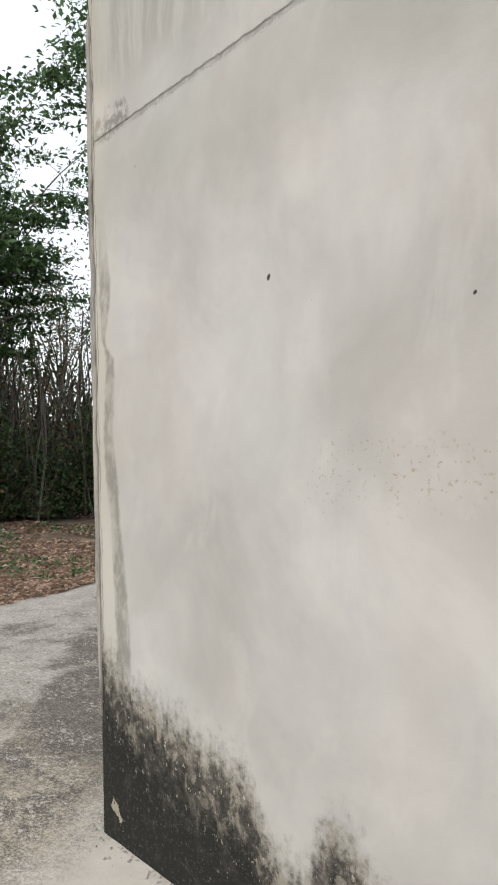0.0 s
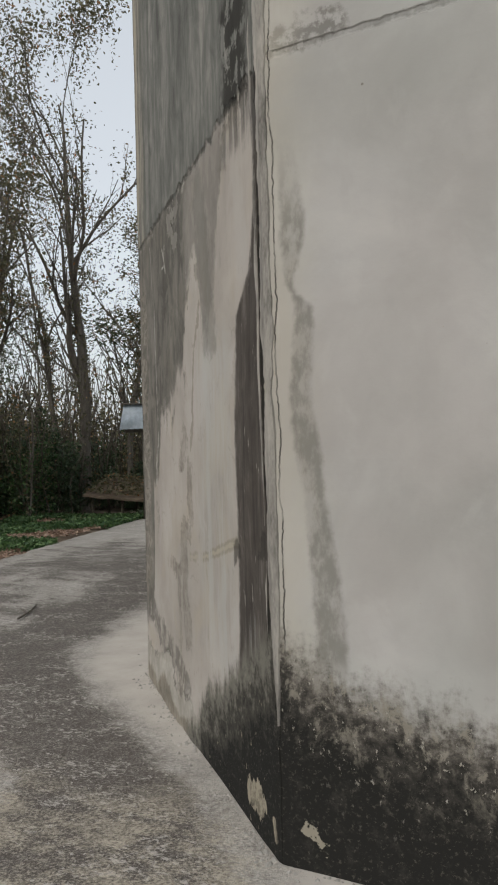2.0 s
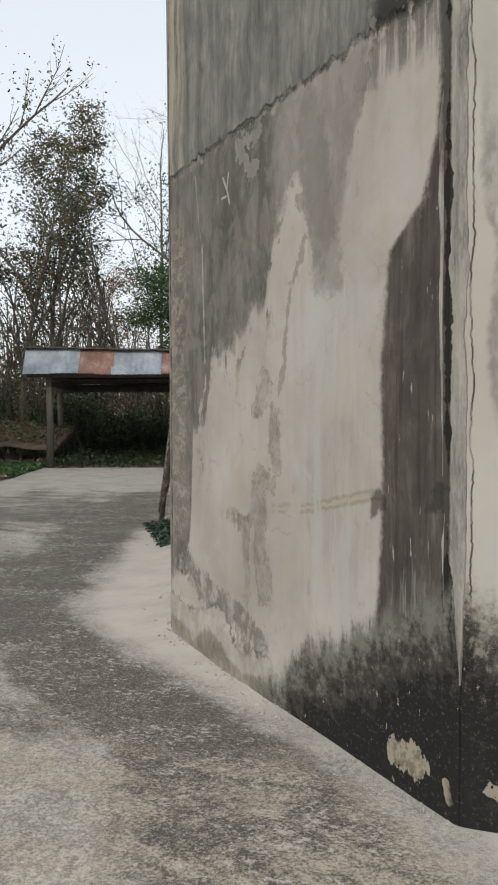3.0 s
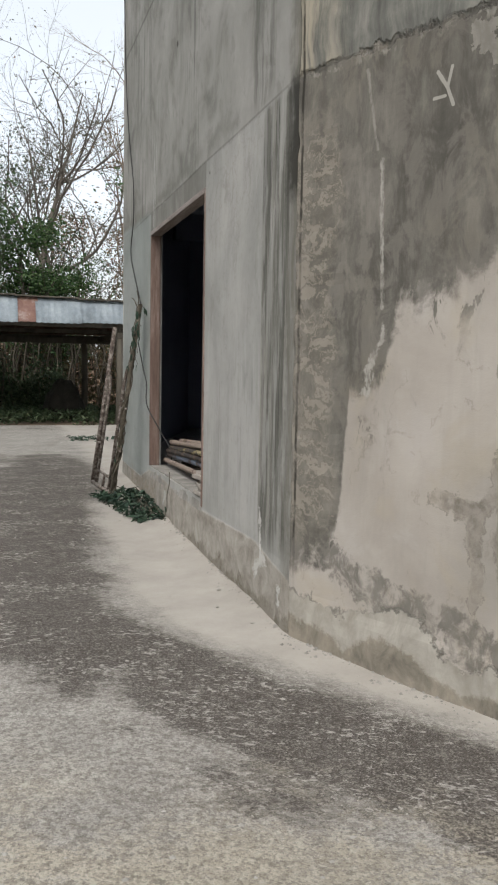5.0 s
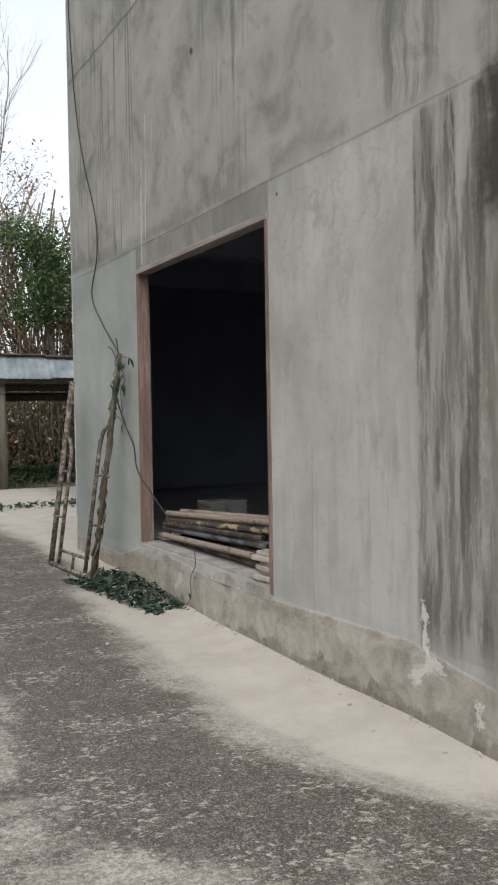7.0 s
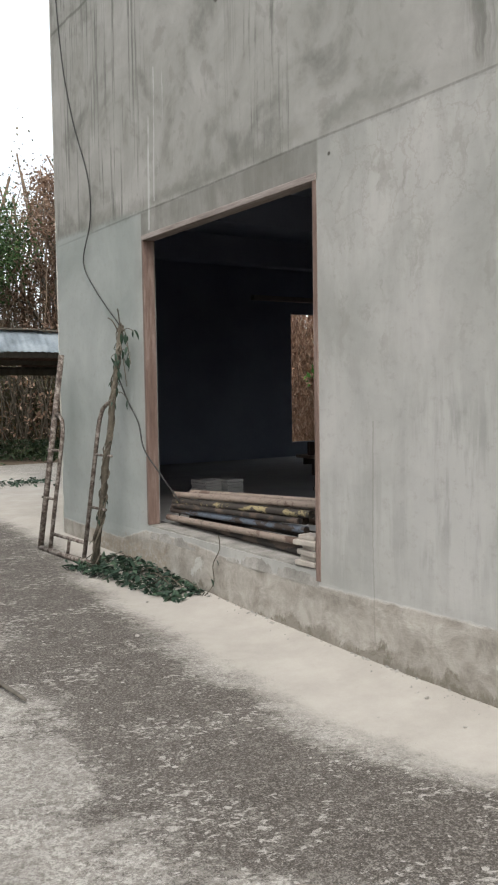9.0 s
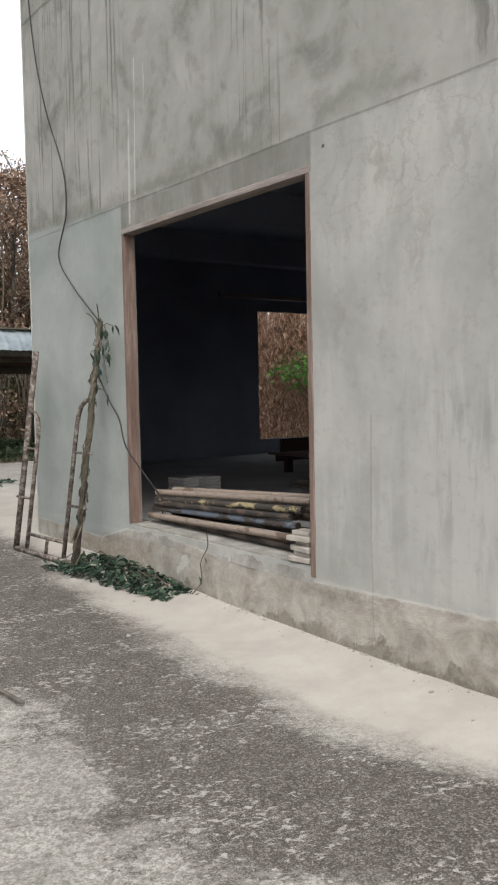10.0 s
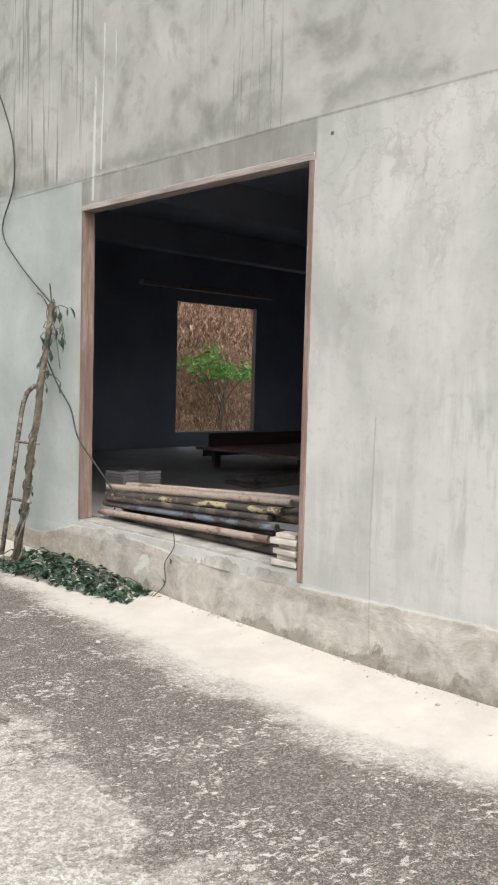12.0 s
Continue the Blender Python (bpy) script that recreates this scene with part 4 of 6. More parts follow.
def leaves_object(name, centres, sizes, material, parent=None, seed=0, flat=0.0, droop=0.0, slim=0.5, label=""):
    """Many single leaves, each a folded blade of two faces, in one mesh."""
    rng = np.random.default_rng(seed)
    c = np.asarray(centres, float)
    n = len(c)
    s = np.asarray(sizes, float) * np.ones(n)
    a = rng.normal(size=(n, 3))
    a[:, 2] = a[:, 2] * (1 - flat) - droop
    a /= np.linalg.norm(a, axis=1)[:, None]
    nrm = rng.normal(size=(n, 3)) * (1 - flat) + np.array([0, 0, 1.2 * flat + 0.3])
    b = np.cross(nrm, a)
    b /= np.linalg.norm(b, axis=1)[:, None] + 1e-9
    up = np.cross(a, b)
    a, b, up = a * s[:, None], b * (s * slim)[:, None], up * (s * 0.12)[:, None]
    verts = np.stack([c - a * 0.5, c + b * 0.5 + up - a * 0.05, c + a * 0.5, c - b * 0.5 + up - a * 0.05], 1).reshape(-1, 3)
    i = np.arange(n) * 4
    loops = np.stack([i, i + 1, i + 2, i, i + 2, i + 3], 1).reshape(-1)
    me = bpy.data.meshes.new(name)
    me.vertices.add(4 * n)
    me.vertices.foreach_set("co", verts.ravel())
    me.loops.add(6 * n)
    me.loops.foreach_set("vertex_index", loops.astype(np.int32))
    me.polygons.add(2 * n)
    me.polygons.foreach_set("loop_start", np.arange(0, 6 * n, 3, dtype=np.int32))
    me.update(calc_edges=True)
    me.materials.append(material)
    ob = new(name, me)
    ob.parent = parent
    return tagged(ob, label)


def sstep(x, a, b):
    t = min(max((x - a) / (b - a), 0.0), 1.0)
    return t * t * (3 - 2 * t)


# ---- plan ----
C1, C2, C3 = Vector((-2.215, 2.68)), Vector((-3.245, 5.17)), Vector((-3.245, 10.74))
DIR_A = Vector((0.91, -0.415)).normalized()
C0 = C1 + DIR_A * 5.6
C4 = Vector((-1.85, 14.12))
C5, C6 = Vector((7.4, 14.12)), Vector((7.4, 0.6))
TOP, FLOOR, JOINT = 7.2, 0.485, 2.755
OPEN_Y0, OPEN_Y1, OPEN_Z0, OPEN_Z1 = 6.96, 9.02, 0.485, 2.585


def ground_z(x, y):
    z = 0.065 + 0.105 * sstep(y, 6.3, 10.6)
    if 4.2 < y < 12 and x < -3.0:
        z += 0.055 * math.exp(-max(0.0, -3.245 - x) / 0.13) * sstep(y, 4.4, 6.0)
    return z


def chip(corner, z):
    """How far the arris has crumbled at this height."""
    n = noise.noise(Vector((corner.x * 3.1, corner.y, z * 5.0))) + 0.6 * noise.noise(Vector((corner.x, corner.y * 2.0, z * 17.0)))
    return 0.006 + 0.016 * max(0.0, n)


def steps(lo, hi, size, keep=()):
    marks = sorted({lo, hi, *[k for k in keep if lo < k < hi]})
    out = []
    for a, b in zip(marks, marks[1:]):
        n = max(1, round((b - a) / size))
        out += [a + (b - a) * i / n for i in range(n)]
    return out + [hi]


def wall(name, p, q, material, label, holes=(), thick=0.10, relief=None, inside=(0.0, 0.0), fine=0.05, flip=False, shade_reveal=False):
    """A wall from p to q, seen with its outer face to the left of the way; holes: (u0, u1, z0, z1)."""
    d = (q - p)
    length = d.length
    d = d / length
    out = Vector((-d.y, d.x))
    us = steps(0, length, fine, [h for a in holes for h in a[:2]])
    zs = steps(-0.4, 3.2, fine, [h for a in holes for h in a[2:]] + [JOINT - 0.006, JOINT + 0.006]) + steps(3.2, TOP, 0.16, [h for a in holes for h in a[2:]])[1:]
    nu, nz = len(us), len(zs)
    verts, faces = [], []

    def solid(i, j):
        if not (0 <= i < nu - 1 and 0 <= j < nz - 1):
            return False
        cu, cz = (us[i] + us[i + 1]) / 2, (zs[j] + zs[j + 1]) / 2
        return not any(h[0] < cu < h[1] and h[2] < cz < h[3] for h in holes)

    for side in (0, 1):
        for j, z in enumerate(zs):
            for i, u in enumerate(us):
                if side == 0:
                    off = relief(u, z, length) if relief else 0.0
                    xy = p + d * u + out * off
                    if relief and i == 0:
                        xy = p + (d * 0.7 - out * 0.7) * chip(p, z)
                    if relief and i == nu - 1:
                        xy = q + (-d * 0.7 - out * 0.7) * chip(q, z)
                else:
                    w = min(max(u, inside[0]), length - inside[1])
                    xy = p + d * w - out * thick
                verts.append((xy.x, xy.y, z))
    half = nu * nz

    def vid(i, j, side):
        return side * half + j * nu + i

    for j in range(nz - 1):
        for i in range(nu - 1):
            if not solid(i, j):
                continue
            faces.append((vid(i + 1, j, 0), vid(i, j, 0), vid(i, j + 1, 0), vid(i + 1, j + 1, 0)))
            faces.append((vid(i, j, 1), vid(i + 1, j, 1), vid(i + 1, j + 1, 1), vid(i, j + 1, 1)))
            for di, dj, a, b in ((-1, 0, (i, j), (i, j + 1)), (1, 0, (i + 1, j + 1), (i + 1, j)), (0, -1, (i + 1, j), (i, j)), (0, 1, (i, j + 1), (i + 1, j + 1))):
                if not solid(i + di, j + dj):
                    faces.append((vid(*a, 0), vid(*b, 0), vid(*b, 1), vid(*a, 1)))
    me = mesh_of(name, verts, faces, material)
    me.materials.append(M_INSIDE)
    # dark colour for a reveal that should look shaded instead of lit from outside
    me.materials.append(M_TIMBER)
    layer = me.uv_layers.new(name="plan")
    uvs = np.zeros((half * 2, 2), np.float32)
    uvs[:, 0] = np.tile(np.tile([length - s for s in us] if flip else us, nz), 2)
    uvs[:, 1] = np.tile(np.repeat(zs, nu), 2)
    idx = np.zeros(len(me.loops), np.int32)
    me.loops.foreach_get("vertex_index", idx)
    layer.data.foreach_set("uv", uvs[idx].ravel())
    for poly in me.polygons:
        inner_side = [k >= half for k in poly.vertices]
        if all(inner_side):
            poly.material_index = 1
        elif shade_reveal and any(inner_side):
            poly.material_index = 2
    ob = new(name, me)
    return tagged(ob, label, "wall", kind="structure")


def uneven(u, z, length):
    n = noise.noise(Vector((u * 1.7, z * 1.7, length))) * 0.006 + noise.noise(Vector((u * 9, z * 9, length))) * 0.0016
    return n * min(1.0, u / 0.06, (length - u) / 0.06) + (0.0025 if z > JOINT else 0)


def uneven_plinth(u, z, length):
    lip = 0.42 + 0.03 * noise.noise(Vector((u * 3, 1.0, 0.0)))
    n = uneven(u, z, length)
    if z < lip:
        n += (0.004 + 0.006 * noise.noise(Vector((u * 6, z * 6, 4.0)))) * min(1.0, u / 0.1, (length - u) / 0.1)
    return n


def uneven_render(u, z, length):
    """Loose render standing proud along the foot, a crumbled lip on top of it."""
    lip = 0.29 + 0.05 * noise.noise(Vector((u * 5, 3.0, 0.0))) + 0.03 * noise.noise(Vector((u * 14, 1.0, 0.0)))
    n = uneven(u, z, length)
    ends = min(1.0, u / 0.1, (length - u) / 0.1)
    if u > 1.2:
        n += (0.010 + 0.006 * noise.noise(Vector((u * 9, z * 9, 2.0)))) * ends * sstep(lip - z, -0.03, 0.03) * sstep(u, 1.2, 1.35)
    if u > 2.36 and 0.6 < z < 2.45:
        n += 0.006 * noise.noise(Vector((u * 11, z * 15, 8.0))) * ends
    return n


hole_c = (OPEN_Y0 - C2.y, OPEN_Y1 - C2.y, OPEN_Z0, OPEN_Z1)
upper_c = (OPEN_Y0 - C2.y, 9.02 - C2.y, 4.60, 6.4)
# walls run so that the outer face lies to the left of the way
wall("wall_south", C0, C1, M_WALL_A, "pale grey plaster wall with black mould along its foot", relief=uneven, flip=True)
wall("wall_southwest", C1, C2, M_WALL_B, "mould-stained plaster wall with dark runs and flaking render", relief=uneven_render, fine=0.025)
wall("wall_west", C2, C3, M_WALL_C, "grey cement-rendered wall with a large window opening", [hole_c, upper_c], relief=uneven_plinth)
wall("wall_northwest", C3, C4, M_OUTER, "plain grey cement-rendered wall", fine=0.5)
back_hole = (1.69 - C4.x, 3.32 - C4.x, 0.69, 2.63)
wall("wall_north", C4, C5, M_OUTER, "grey rendered wall with an unglazed window opening", [back_hole], thick=0.08, fine=0.4, shade_reveal=True)
wall("wall_east", C5, C6, M_OUTER, "plain grey cement-rendered wall", fine=0.8)
wall("wall_southeast", C6, C0, M_OUTER, "plain grey cement-rendered wall", fine=0.8)


def corner_flakes():
    """Old render lifting off the arris: a long ragged strip and a second sliver beside its gap."""
    d_b, d_a = (C2 - C1).normalized(), DIR_A
    out_b, out_a = Vector((-d_b.y, d_b.x)), Vector((d_a.y, -d_a.x))
    ob = thing("corner_render", "cracked cream render lifting off the wall corner", "render strip", kind="structure")

    def strip(name, z0, z1, near, width, proud, seed, wrap):
        verts, faces = [], []
        n = int((z1 - z0) / 0.012)
        for i in range(n + 1):
            z = z0 + (z1 - z0) * i / n
            taper = min(1.0, (z - z0) / 0.45, (z1 - z) / 0.12)
            rag = noise.noise(Vector((seed, z * 4.0, 0))) + 0.6 * noise.noise(Vector((seed, z * 15.0, 3)))
            rag += 0.3 * noise.noise(Vector((seed, z * 44.0, 5)))
            u0 = near + 0.008 * noise.noise(Vector((seed + 4, z * 5.0, 1)))
            u1 = u0 + max(0.002, (width + width * 0.75 * rag) * max(0.0, taper))
            h = proud * (0.6 + 0.4 * noise.noise(Vector((seed + 9, z * 6.0, 2)))) * max(0.05, taper)
            if wrap:
                wa = 0.006 + (0.016 + 0.010 * rag) * max(0.0, taper)
                a0 = C1 + d_a * wa - out_a * 0.006
                a1 = C1 + d_a * max(0.003, wa - 0.004) + out_a * h * 0.4
            else:
                a0 = C1 + d_b * u0 - out_b * 0.004
                a1 = C1 + d_b * (u0 + 0.003) + out_b * h * 0.7
            mid = C1 + (out_a + out_b) * h * 0.55 if wrap else C1 + d_b * (u0 + u1) / 2 + out_b * h
            b1 = C1 + d_b * (u1 - 0.002) + out_b * h
            b0 = C1 + d_b * u1 - out_b * 0.004
            verts += [(p.x, p.y, z) for p in (a0, a1, mid, b1, b0)]
        for i in range(n):
            for k in range(4):
                a = i * 5 + k
                faces.append((a, a + 1, a + 6, a + 5))
        st = new(name, mesh_of(name, verts, faces, M_FLAKE))
        st.parent = ob
        return st

    strip("strip", 0.52, 3.3, 0.0, 0.032, 0.014, 1.0, True)
    strip("sliver", 1.18, 2.45, 0.085, 0.016, 0.010, 2.0, False)
    strip("sliver", 0.62, 1.06, 0.075, 0.014, 0.008, 3.0, False)
    strip("sliver", 2.45, 3.0, 0.11, 0.018, 0.010, 4.0, False)


M_FLAKE = speckled("cream_grey_render", [(0.36, (0.10, 0.094, 0.082)), (0.5, (0.25, 0.235, 0.208)), (0.66, (0.37, 0.345, 0.30))], 5.0, 60, 0.92, 0.003, stretch=(3, 3, 0.6))
corner_flakes()


def slab(name, outline, z0, z1, material, label, category):
    bm = bmesh.new()
    low = [bm.verts.new((p[0], p[1], z0)) for p in outline]
    high = [bm.verts.new((p[0], p[1], z1)) for p in outline]
    bm.faces.new(list(reversed(low)))
    bm.faces.new(high)
    n = len(outline)
    for i in range(n):
        bm.faces.new((low[i], low[(i + 1) % n], high[(i + 1) % n], high[i]))
    bmesh.ops.recalc_face_normals(bm, faces=bm.faces)
    me = bpy.data.meshes.new(name)
    bm.to_mesh(me)
    bm.free()
    me.materials.append(material)
    return tagged(new(name, me), label, category, kind="structure")


def inset(points, gap):
    """The outline moved inward by gap."""
    c = sum((Vector(p) for p in points), Vector((0, 0))) / len(points)
    return [Vector(p) + (c - Vector(p)).normalized() * gap for p in points]


outline = [C1, C0, C6, C5, C4, C3, C2]
slab("floor", [(-3.03, 5.3), (-2.0, 2.9), (2.85, 0.75), (7.1, 0.9), (7.1, 13.9), (-1.75, 13.9), (-3.03, 10.6)], 0.0, FLOOR - 0.004, M_SCREED, "bare grey cement floor inside the building", "floor")
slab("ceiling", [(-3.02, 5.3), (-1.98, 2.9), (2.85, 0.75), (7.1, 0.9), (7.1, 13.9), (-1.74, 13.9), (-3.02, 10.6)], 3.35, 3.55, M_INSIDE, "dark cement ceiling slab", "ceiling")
slab("roof", inset(outline, -0.25), TOP, TOP + 0.18, M_OUTER, "flat concrete roof slab", "roof")


def ceiling_beam(x0, x1, y0, y1):
    ob = thing("ceiling_beam", "dark concrete ceiling beam", "beam", "ceiling beams", "structure")
    part("beam", box_bm(x0, x1, y0, y1, 3.02, 3.35, 0.01), M_INSIDE, ob)


ceiling_beam(-3.0, 7.1, 10.2, 10.42)
ceiling_beam(-2.35, 7.1, 12.3, 12.5)
ledge = thing("lintel_ledge", "concrete ledge above the rear window, coloured pale as if lit", "ledge", kind="structure")
# cream colour instead of grey, standing for daylight on the ledge
part("ledge", box_bm(0.9, 3.5, 13.84, 13.94, 2.79, 2.86, 0.01), M_TILE, ledge)
partition = thing("wall_inner", "dark cement partition wall inside", "wall", kind="structure")
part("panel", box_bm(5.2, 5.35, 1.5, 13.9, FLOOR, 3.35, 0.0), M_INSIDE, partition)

# window sill of the opening
sill = thing("window_sill", "worn grey cement window sill", "sill", kind="structure")
sill_bm = box_bm(-3.249, -3.0, OPEN_Y0 + 0.002, OPEN_Y1 - 0.002, 0.40, OPEN_Z0 + 0.012, 0.0)
bmesh.ops.subdivide_edges(sill_bm, edges=[e for e in sill_bm.edges if e.calc_length() > 1], cuts=60, use_grid_fill=True)
for v in sill_bm.verts:
    if v.co.x < -3.2:
        rag = noise.noise(Vector((v.co.y * 6, v.co.z * 3, 1))) + 0.6 * noise.noise(Vector((v.co.y * 19, v.co.z * 9, 4)))
        v.co.x += 0.006 * rag + (0.012 + 0.012 * max(0.0, rag) if v.co.z > 0.45 else 0.0)
        v.co.z += 0.005 * rag if v.co.z > 0.45 else 0.0
part("sill", sill_bm, M_SILL, sill)


# ---- timber lining of the opening ----
frame_1 = thing("window_frame", "weathered red-brown timber frame lining the opening", "window frame", kind="structure")
FX0, FX1 = -3.253, -3.165
part("jamb", box_bm(FX0, FX1, OPEN_Y1 - 0.03, OPEN_Y1, OPEN_Z0 + 0.013, OPEN_Z1, 0.005), M_DOORWOOD, frame_1)
part("jamb", box_bm(FX0, FX1, OPEN_Y0, OPEN_Y0 + 0.036, OPEN_Z0 - 0.05, OPEN_Z1, 0.005), M_DOORWOOD, frame_1)
part("head", box_bm(FX0 - 0.004, FX1, OPEN_Y0 + 0.002, OPEN_Y1 - 0.002, OPEN_Z1 - 0.034, OPEN_Z1 + 0.004, 0.005), M_HEADWOOD, frame_1)

# ---- upper window, just reaching into view ----
window_up = thing("window_2", "white metal upper-storey window above the opening", "window", kind="structure")
wy0, wy1, wz0, wz1 = OPEN_Y0 + 0.003, 9.017, 4.603, 6.397
for y0, y1, z0, z1 in ((wy0, wy0 + 0.06, wz0, wz1), (wy1 - 0.06, wy1, wz0, wz1), (wy0 + 0.06, wy1 - 0.06, wz0, wz0 + 0.06), (wy0 + 0.06, wy1 - 0.06, wz1 - 0.06, wz1), (7.95, 8.03, wz0 + 0.06, wz1 - 0.06)):
    part("window_frame", box_bm(-3.2, -3.14, y0, y1, z0, z1, 0.004), M_WHITE, window_up)
for k in range(2):
    y0, y1 = ((wy0 + 0.062, 7.948), (8.032, wy1 - 0.062))[k]
    part("pane", box_bm(-3.175, -3.168, y0, y1, wz0 + 0.062, wz1 - 0.062, 0.0), M_WHITE, window_up, "pale obscured pane")


# ---- ground ----
def sheet(name, x0, x1, y0, y1, step, height, material, label, category, kind="structure"):
    xs, ys = steps(x0, x1, step), steps(y0, y1, step)
    verts = [(x, y, height(x, y)) for y in ys for x in xs]
    n = len(xs)
    faces = [(j * n + i, j * n + i + 1, (j + 1) * n + i + 1, (j + 1) * n + i) for j in range(len(ys) - 1) for i in range(n - 1)]
    me = mesh_of(name, verts, faces, material, True)
    return tagged(new(name, me), label, category, kind=kind)


def drive_height(x, y):
    edge = -6.75 + 0.14 * noise.noise(Vector((y * 0.7, 0, 0))) + 0.05 * noise.noise(Vector((y * 3.0, 2, 0)))
    far = 19.3 + 0.15 * noise.noise(Vector((x * 0.8, 5, 0)))
    z = ground_z(x, y) + 0.004 * noise.noise(Vector((x * 2, y * 2, 0)))
    fall = max(sstep(edge - x, 0.0, 0.12), sstep(y - far, 0.0, 0.12))
    return z - 0.09 * fall


def soil_height(x, y):
    bank = 0.30 * sstep(-x, 8.0, 13.0) if y < 24 else 0.0
    on = sstep(x, -7.1, -6.9) * (1 - sstep(y, 19.6, 19.9)) * sstep(y, -13, -11) * (1 - sstep(x, 12.0, 13.0))
    return ground_z(x, y) - 0.03 - 0.12 * on + bank + 0.03 * noise.noise(Vector((x * 0.9, y * 0.9, 3)))


sheet("road", -7.1, 11.0, -10.0, 19.8, 0.12, drive_height, M_DRIVE, "weathered concrete drive with algae and pale dust along the wall", "drive")
soil = sheet("ground", -24.0, 24.0, -14.0, 44.0, 0.25, soil_height, M_LITTER, "bare soil under brown leaf litter", "ground")
far_ground = bmesh.new()
ring_in = [far_ground.verts.new(v) for v in ((-24, -14, 0.1), (24, -14, 0.1), (24, 44, 0.1), (-24, 44, 0.1))]
ring_out = [far_ground.verts.new(v) for v in ((-900, -900, 0.0), (900, -900, 0.0), (900, 900, 0.0), (-900, 900, 0.0))]
for i in range(4):
    far_ground.faces.new((ring_out[i], ring_out[(i + 1) % 4], ring_in[(i + 1) % 4], ring_in[i]))
me_far = bpy.data.meshes.new("ground_far")
far_ground.to_mesh(me_far)
far_ground.free()
me_far.materials.append(M_LITTER)
tagged(new("ground_far", me_far), "open soil reaching to the horizon", "ground", kind="structure")


# ---- things at the opening ----
def pipe(name, a, b, r, material, label):
    """A hollow steel tube from a to b."""
    ob = thing(name, label, "pipe", "pipes on the sill")
    t = Tubes()
    a, b = Vector(a), Vector(b)
    d = (b - a).normalized()
    pts = [a + d * 0.05, a, a, b, b, b - d * 0.05]
    t.add(pts, [r * 0.8, r * 0.8, r, r, r * 0.8, r * 0.8], 14, cap=True)
    t.object("tube", material, ob, smooth=False)
    return ob


def painted(name, paint, bare, scale=7.0, cover=0.5):
    g = Graph(name)
    v = g.local()
    x, y, z = g.split(v)
    w = g.vec(x, g.mul(y, 0.5), z)
    f = g.sm(g.noise(w, scale, 6, 0.7), cover - 0.03, cover + 0.03)
    c = g.mix(f, bare, paint)
    c = g.mix(g.mul(g.sm(g.noise(w, 60, 4, 0.7), 0.5, 0.7), 0.5), c, (0.05, 0.035, 0.025))
    return g.done(c, 0.7, g.noise(v, 50, 4), 0.002)


M_YELLOW = painted("yellow_and_black_paint", (0.30, 0.25, 0.14), (0.045, 0.038, 0.033), 17.0, 0.55)
M_BLUE = painted("faded_blue_paint", (0.15, 0.175, 0.215), (0.07, 0.055, 0.047), 9.0, 0.49)
M_TAN = painted("tan_rusted_steel", (0.25, 0.20, 0.165), (0.12, 0.082, 0.063), 8.0, 0.45)
M_DARKPIPE = painted("dark_rusted_steel", (0.10, 0.075, 0.06), (0.035, 0.03, 0.027), 8.0, 0.5)
pipe("steel_pipe", (-3.06, 8.94, 0.712), (-3.00, 7.28, 0.79), 0.022, M_TAN, "tan rusted steel pipe on top of the stack")
pipe("steel_pipe", (-3.07, 8.93, 0.662), (-3.05, 7.30, 0.742), 0.023, M_YELLOW, "steel pipe with flaking yellow and black paint")
pipe("steel_pipe", (-3.02, 8.92, 0.610), (-3.0, 7.42, 0.690), 0.026, M_DARKPIPE, "dark rusted steel pipe in the stack")
pipe("steel_pipe", (-3.08, 8.95, 0.602), (-3.07, 7.32, 0.652), 0.022, M_BLUE, "steel pipe with worn blue paint")
pipe("steel_pipe", (-3.11, 8.96, 0.548), (-3.13, 7.32, 0.592), 0.022, M_TAN, "tan steel pipe lying on the sill")
pipe("steel_pipe", (-3.04, 8.88, 0.526), (-3.09, 7.24, 0.530), 0.028, M_DARKPIPE, "black rusted steel pipe lying on the sill")
pipe("steel_pipe", (-2.95, 8.90, 0.526), (-2.93, 7.1, 0.528), 0.028, M_DARKPIPE, "dark steel pipe at the rear of the stack")
pipe("steel_pipe", (-2.97, 8.90, 0.580), (-2.95, 7.15, 0.600), 0.026, M_DARKPIPE, "dark steel pipe at the rear of the stack")
pipe("steel_pipe", (-2.93, 8.40, 0.634), (-2.90, 7.1, 0.690), 0.026, M_TAN, "tan rusted steel pipe at the rear of the stack")

pipe("steel_pipe", (-3.00, 8.80, 0.735), (-2.94, 7.12, 0.815), 0.021, M_TAN, "tan rusted steel pipe on top of the stack")
pipe("steel_pipe", (-3.03, 8.93, 0.655), (-2.97, 7.22, 0.745), 0.021, M_DARKPIPE, "dark rusted steel pipe in the stack")
pipe("steel_pipe", (-3.10, 8.90, 0.640), (-3.09, 7.36, 0.700), 0.018, M_DARKPIPE, "dark rusted steel pipe in the stack")


def ceramic_tile(x, y, z, turn, label):
    ob = thing("ceramic_insulator", label, "ceramic block", "ceramic blocks on the sill", at=(x, y, z), turn=turn)
    bm = box_bm(-0.07, 0.07, -0.085, 0.085, 0.0, 0.03, 0.007)
    part("plate", bm, M_TILE, ob)
    part("foot", box_bm(-0.048, 0.048, -0.062, 0.062, 0.0305, 0.056, 0.006), M_TILE, ob)


for k, (dx, dy, tn) in enumerate(((0.0, 0.0, 4), (0.006, -0.006, -5), (-0.004, 0.008, 10))):
    ceramic_tile(-3.185 + dx, 7.10 + dy, 0.498 + k * 0.0565, tn, "cream ceramic block stacked on the window sill")


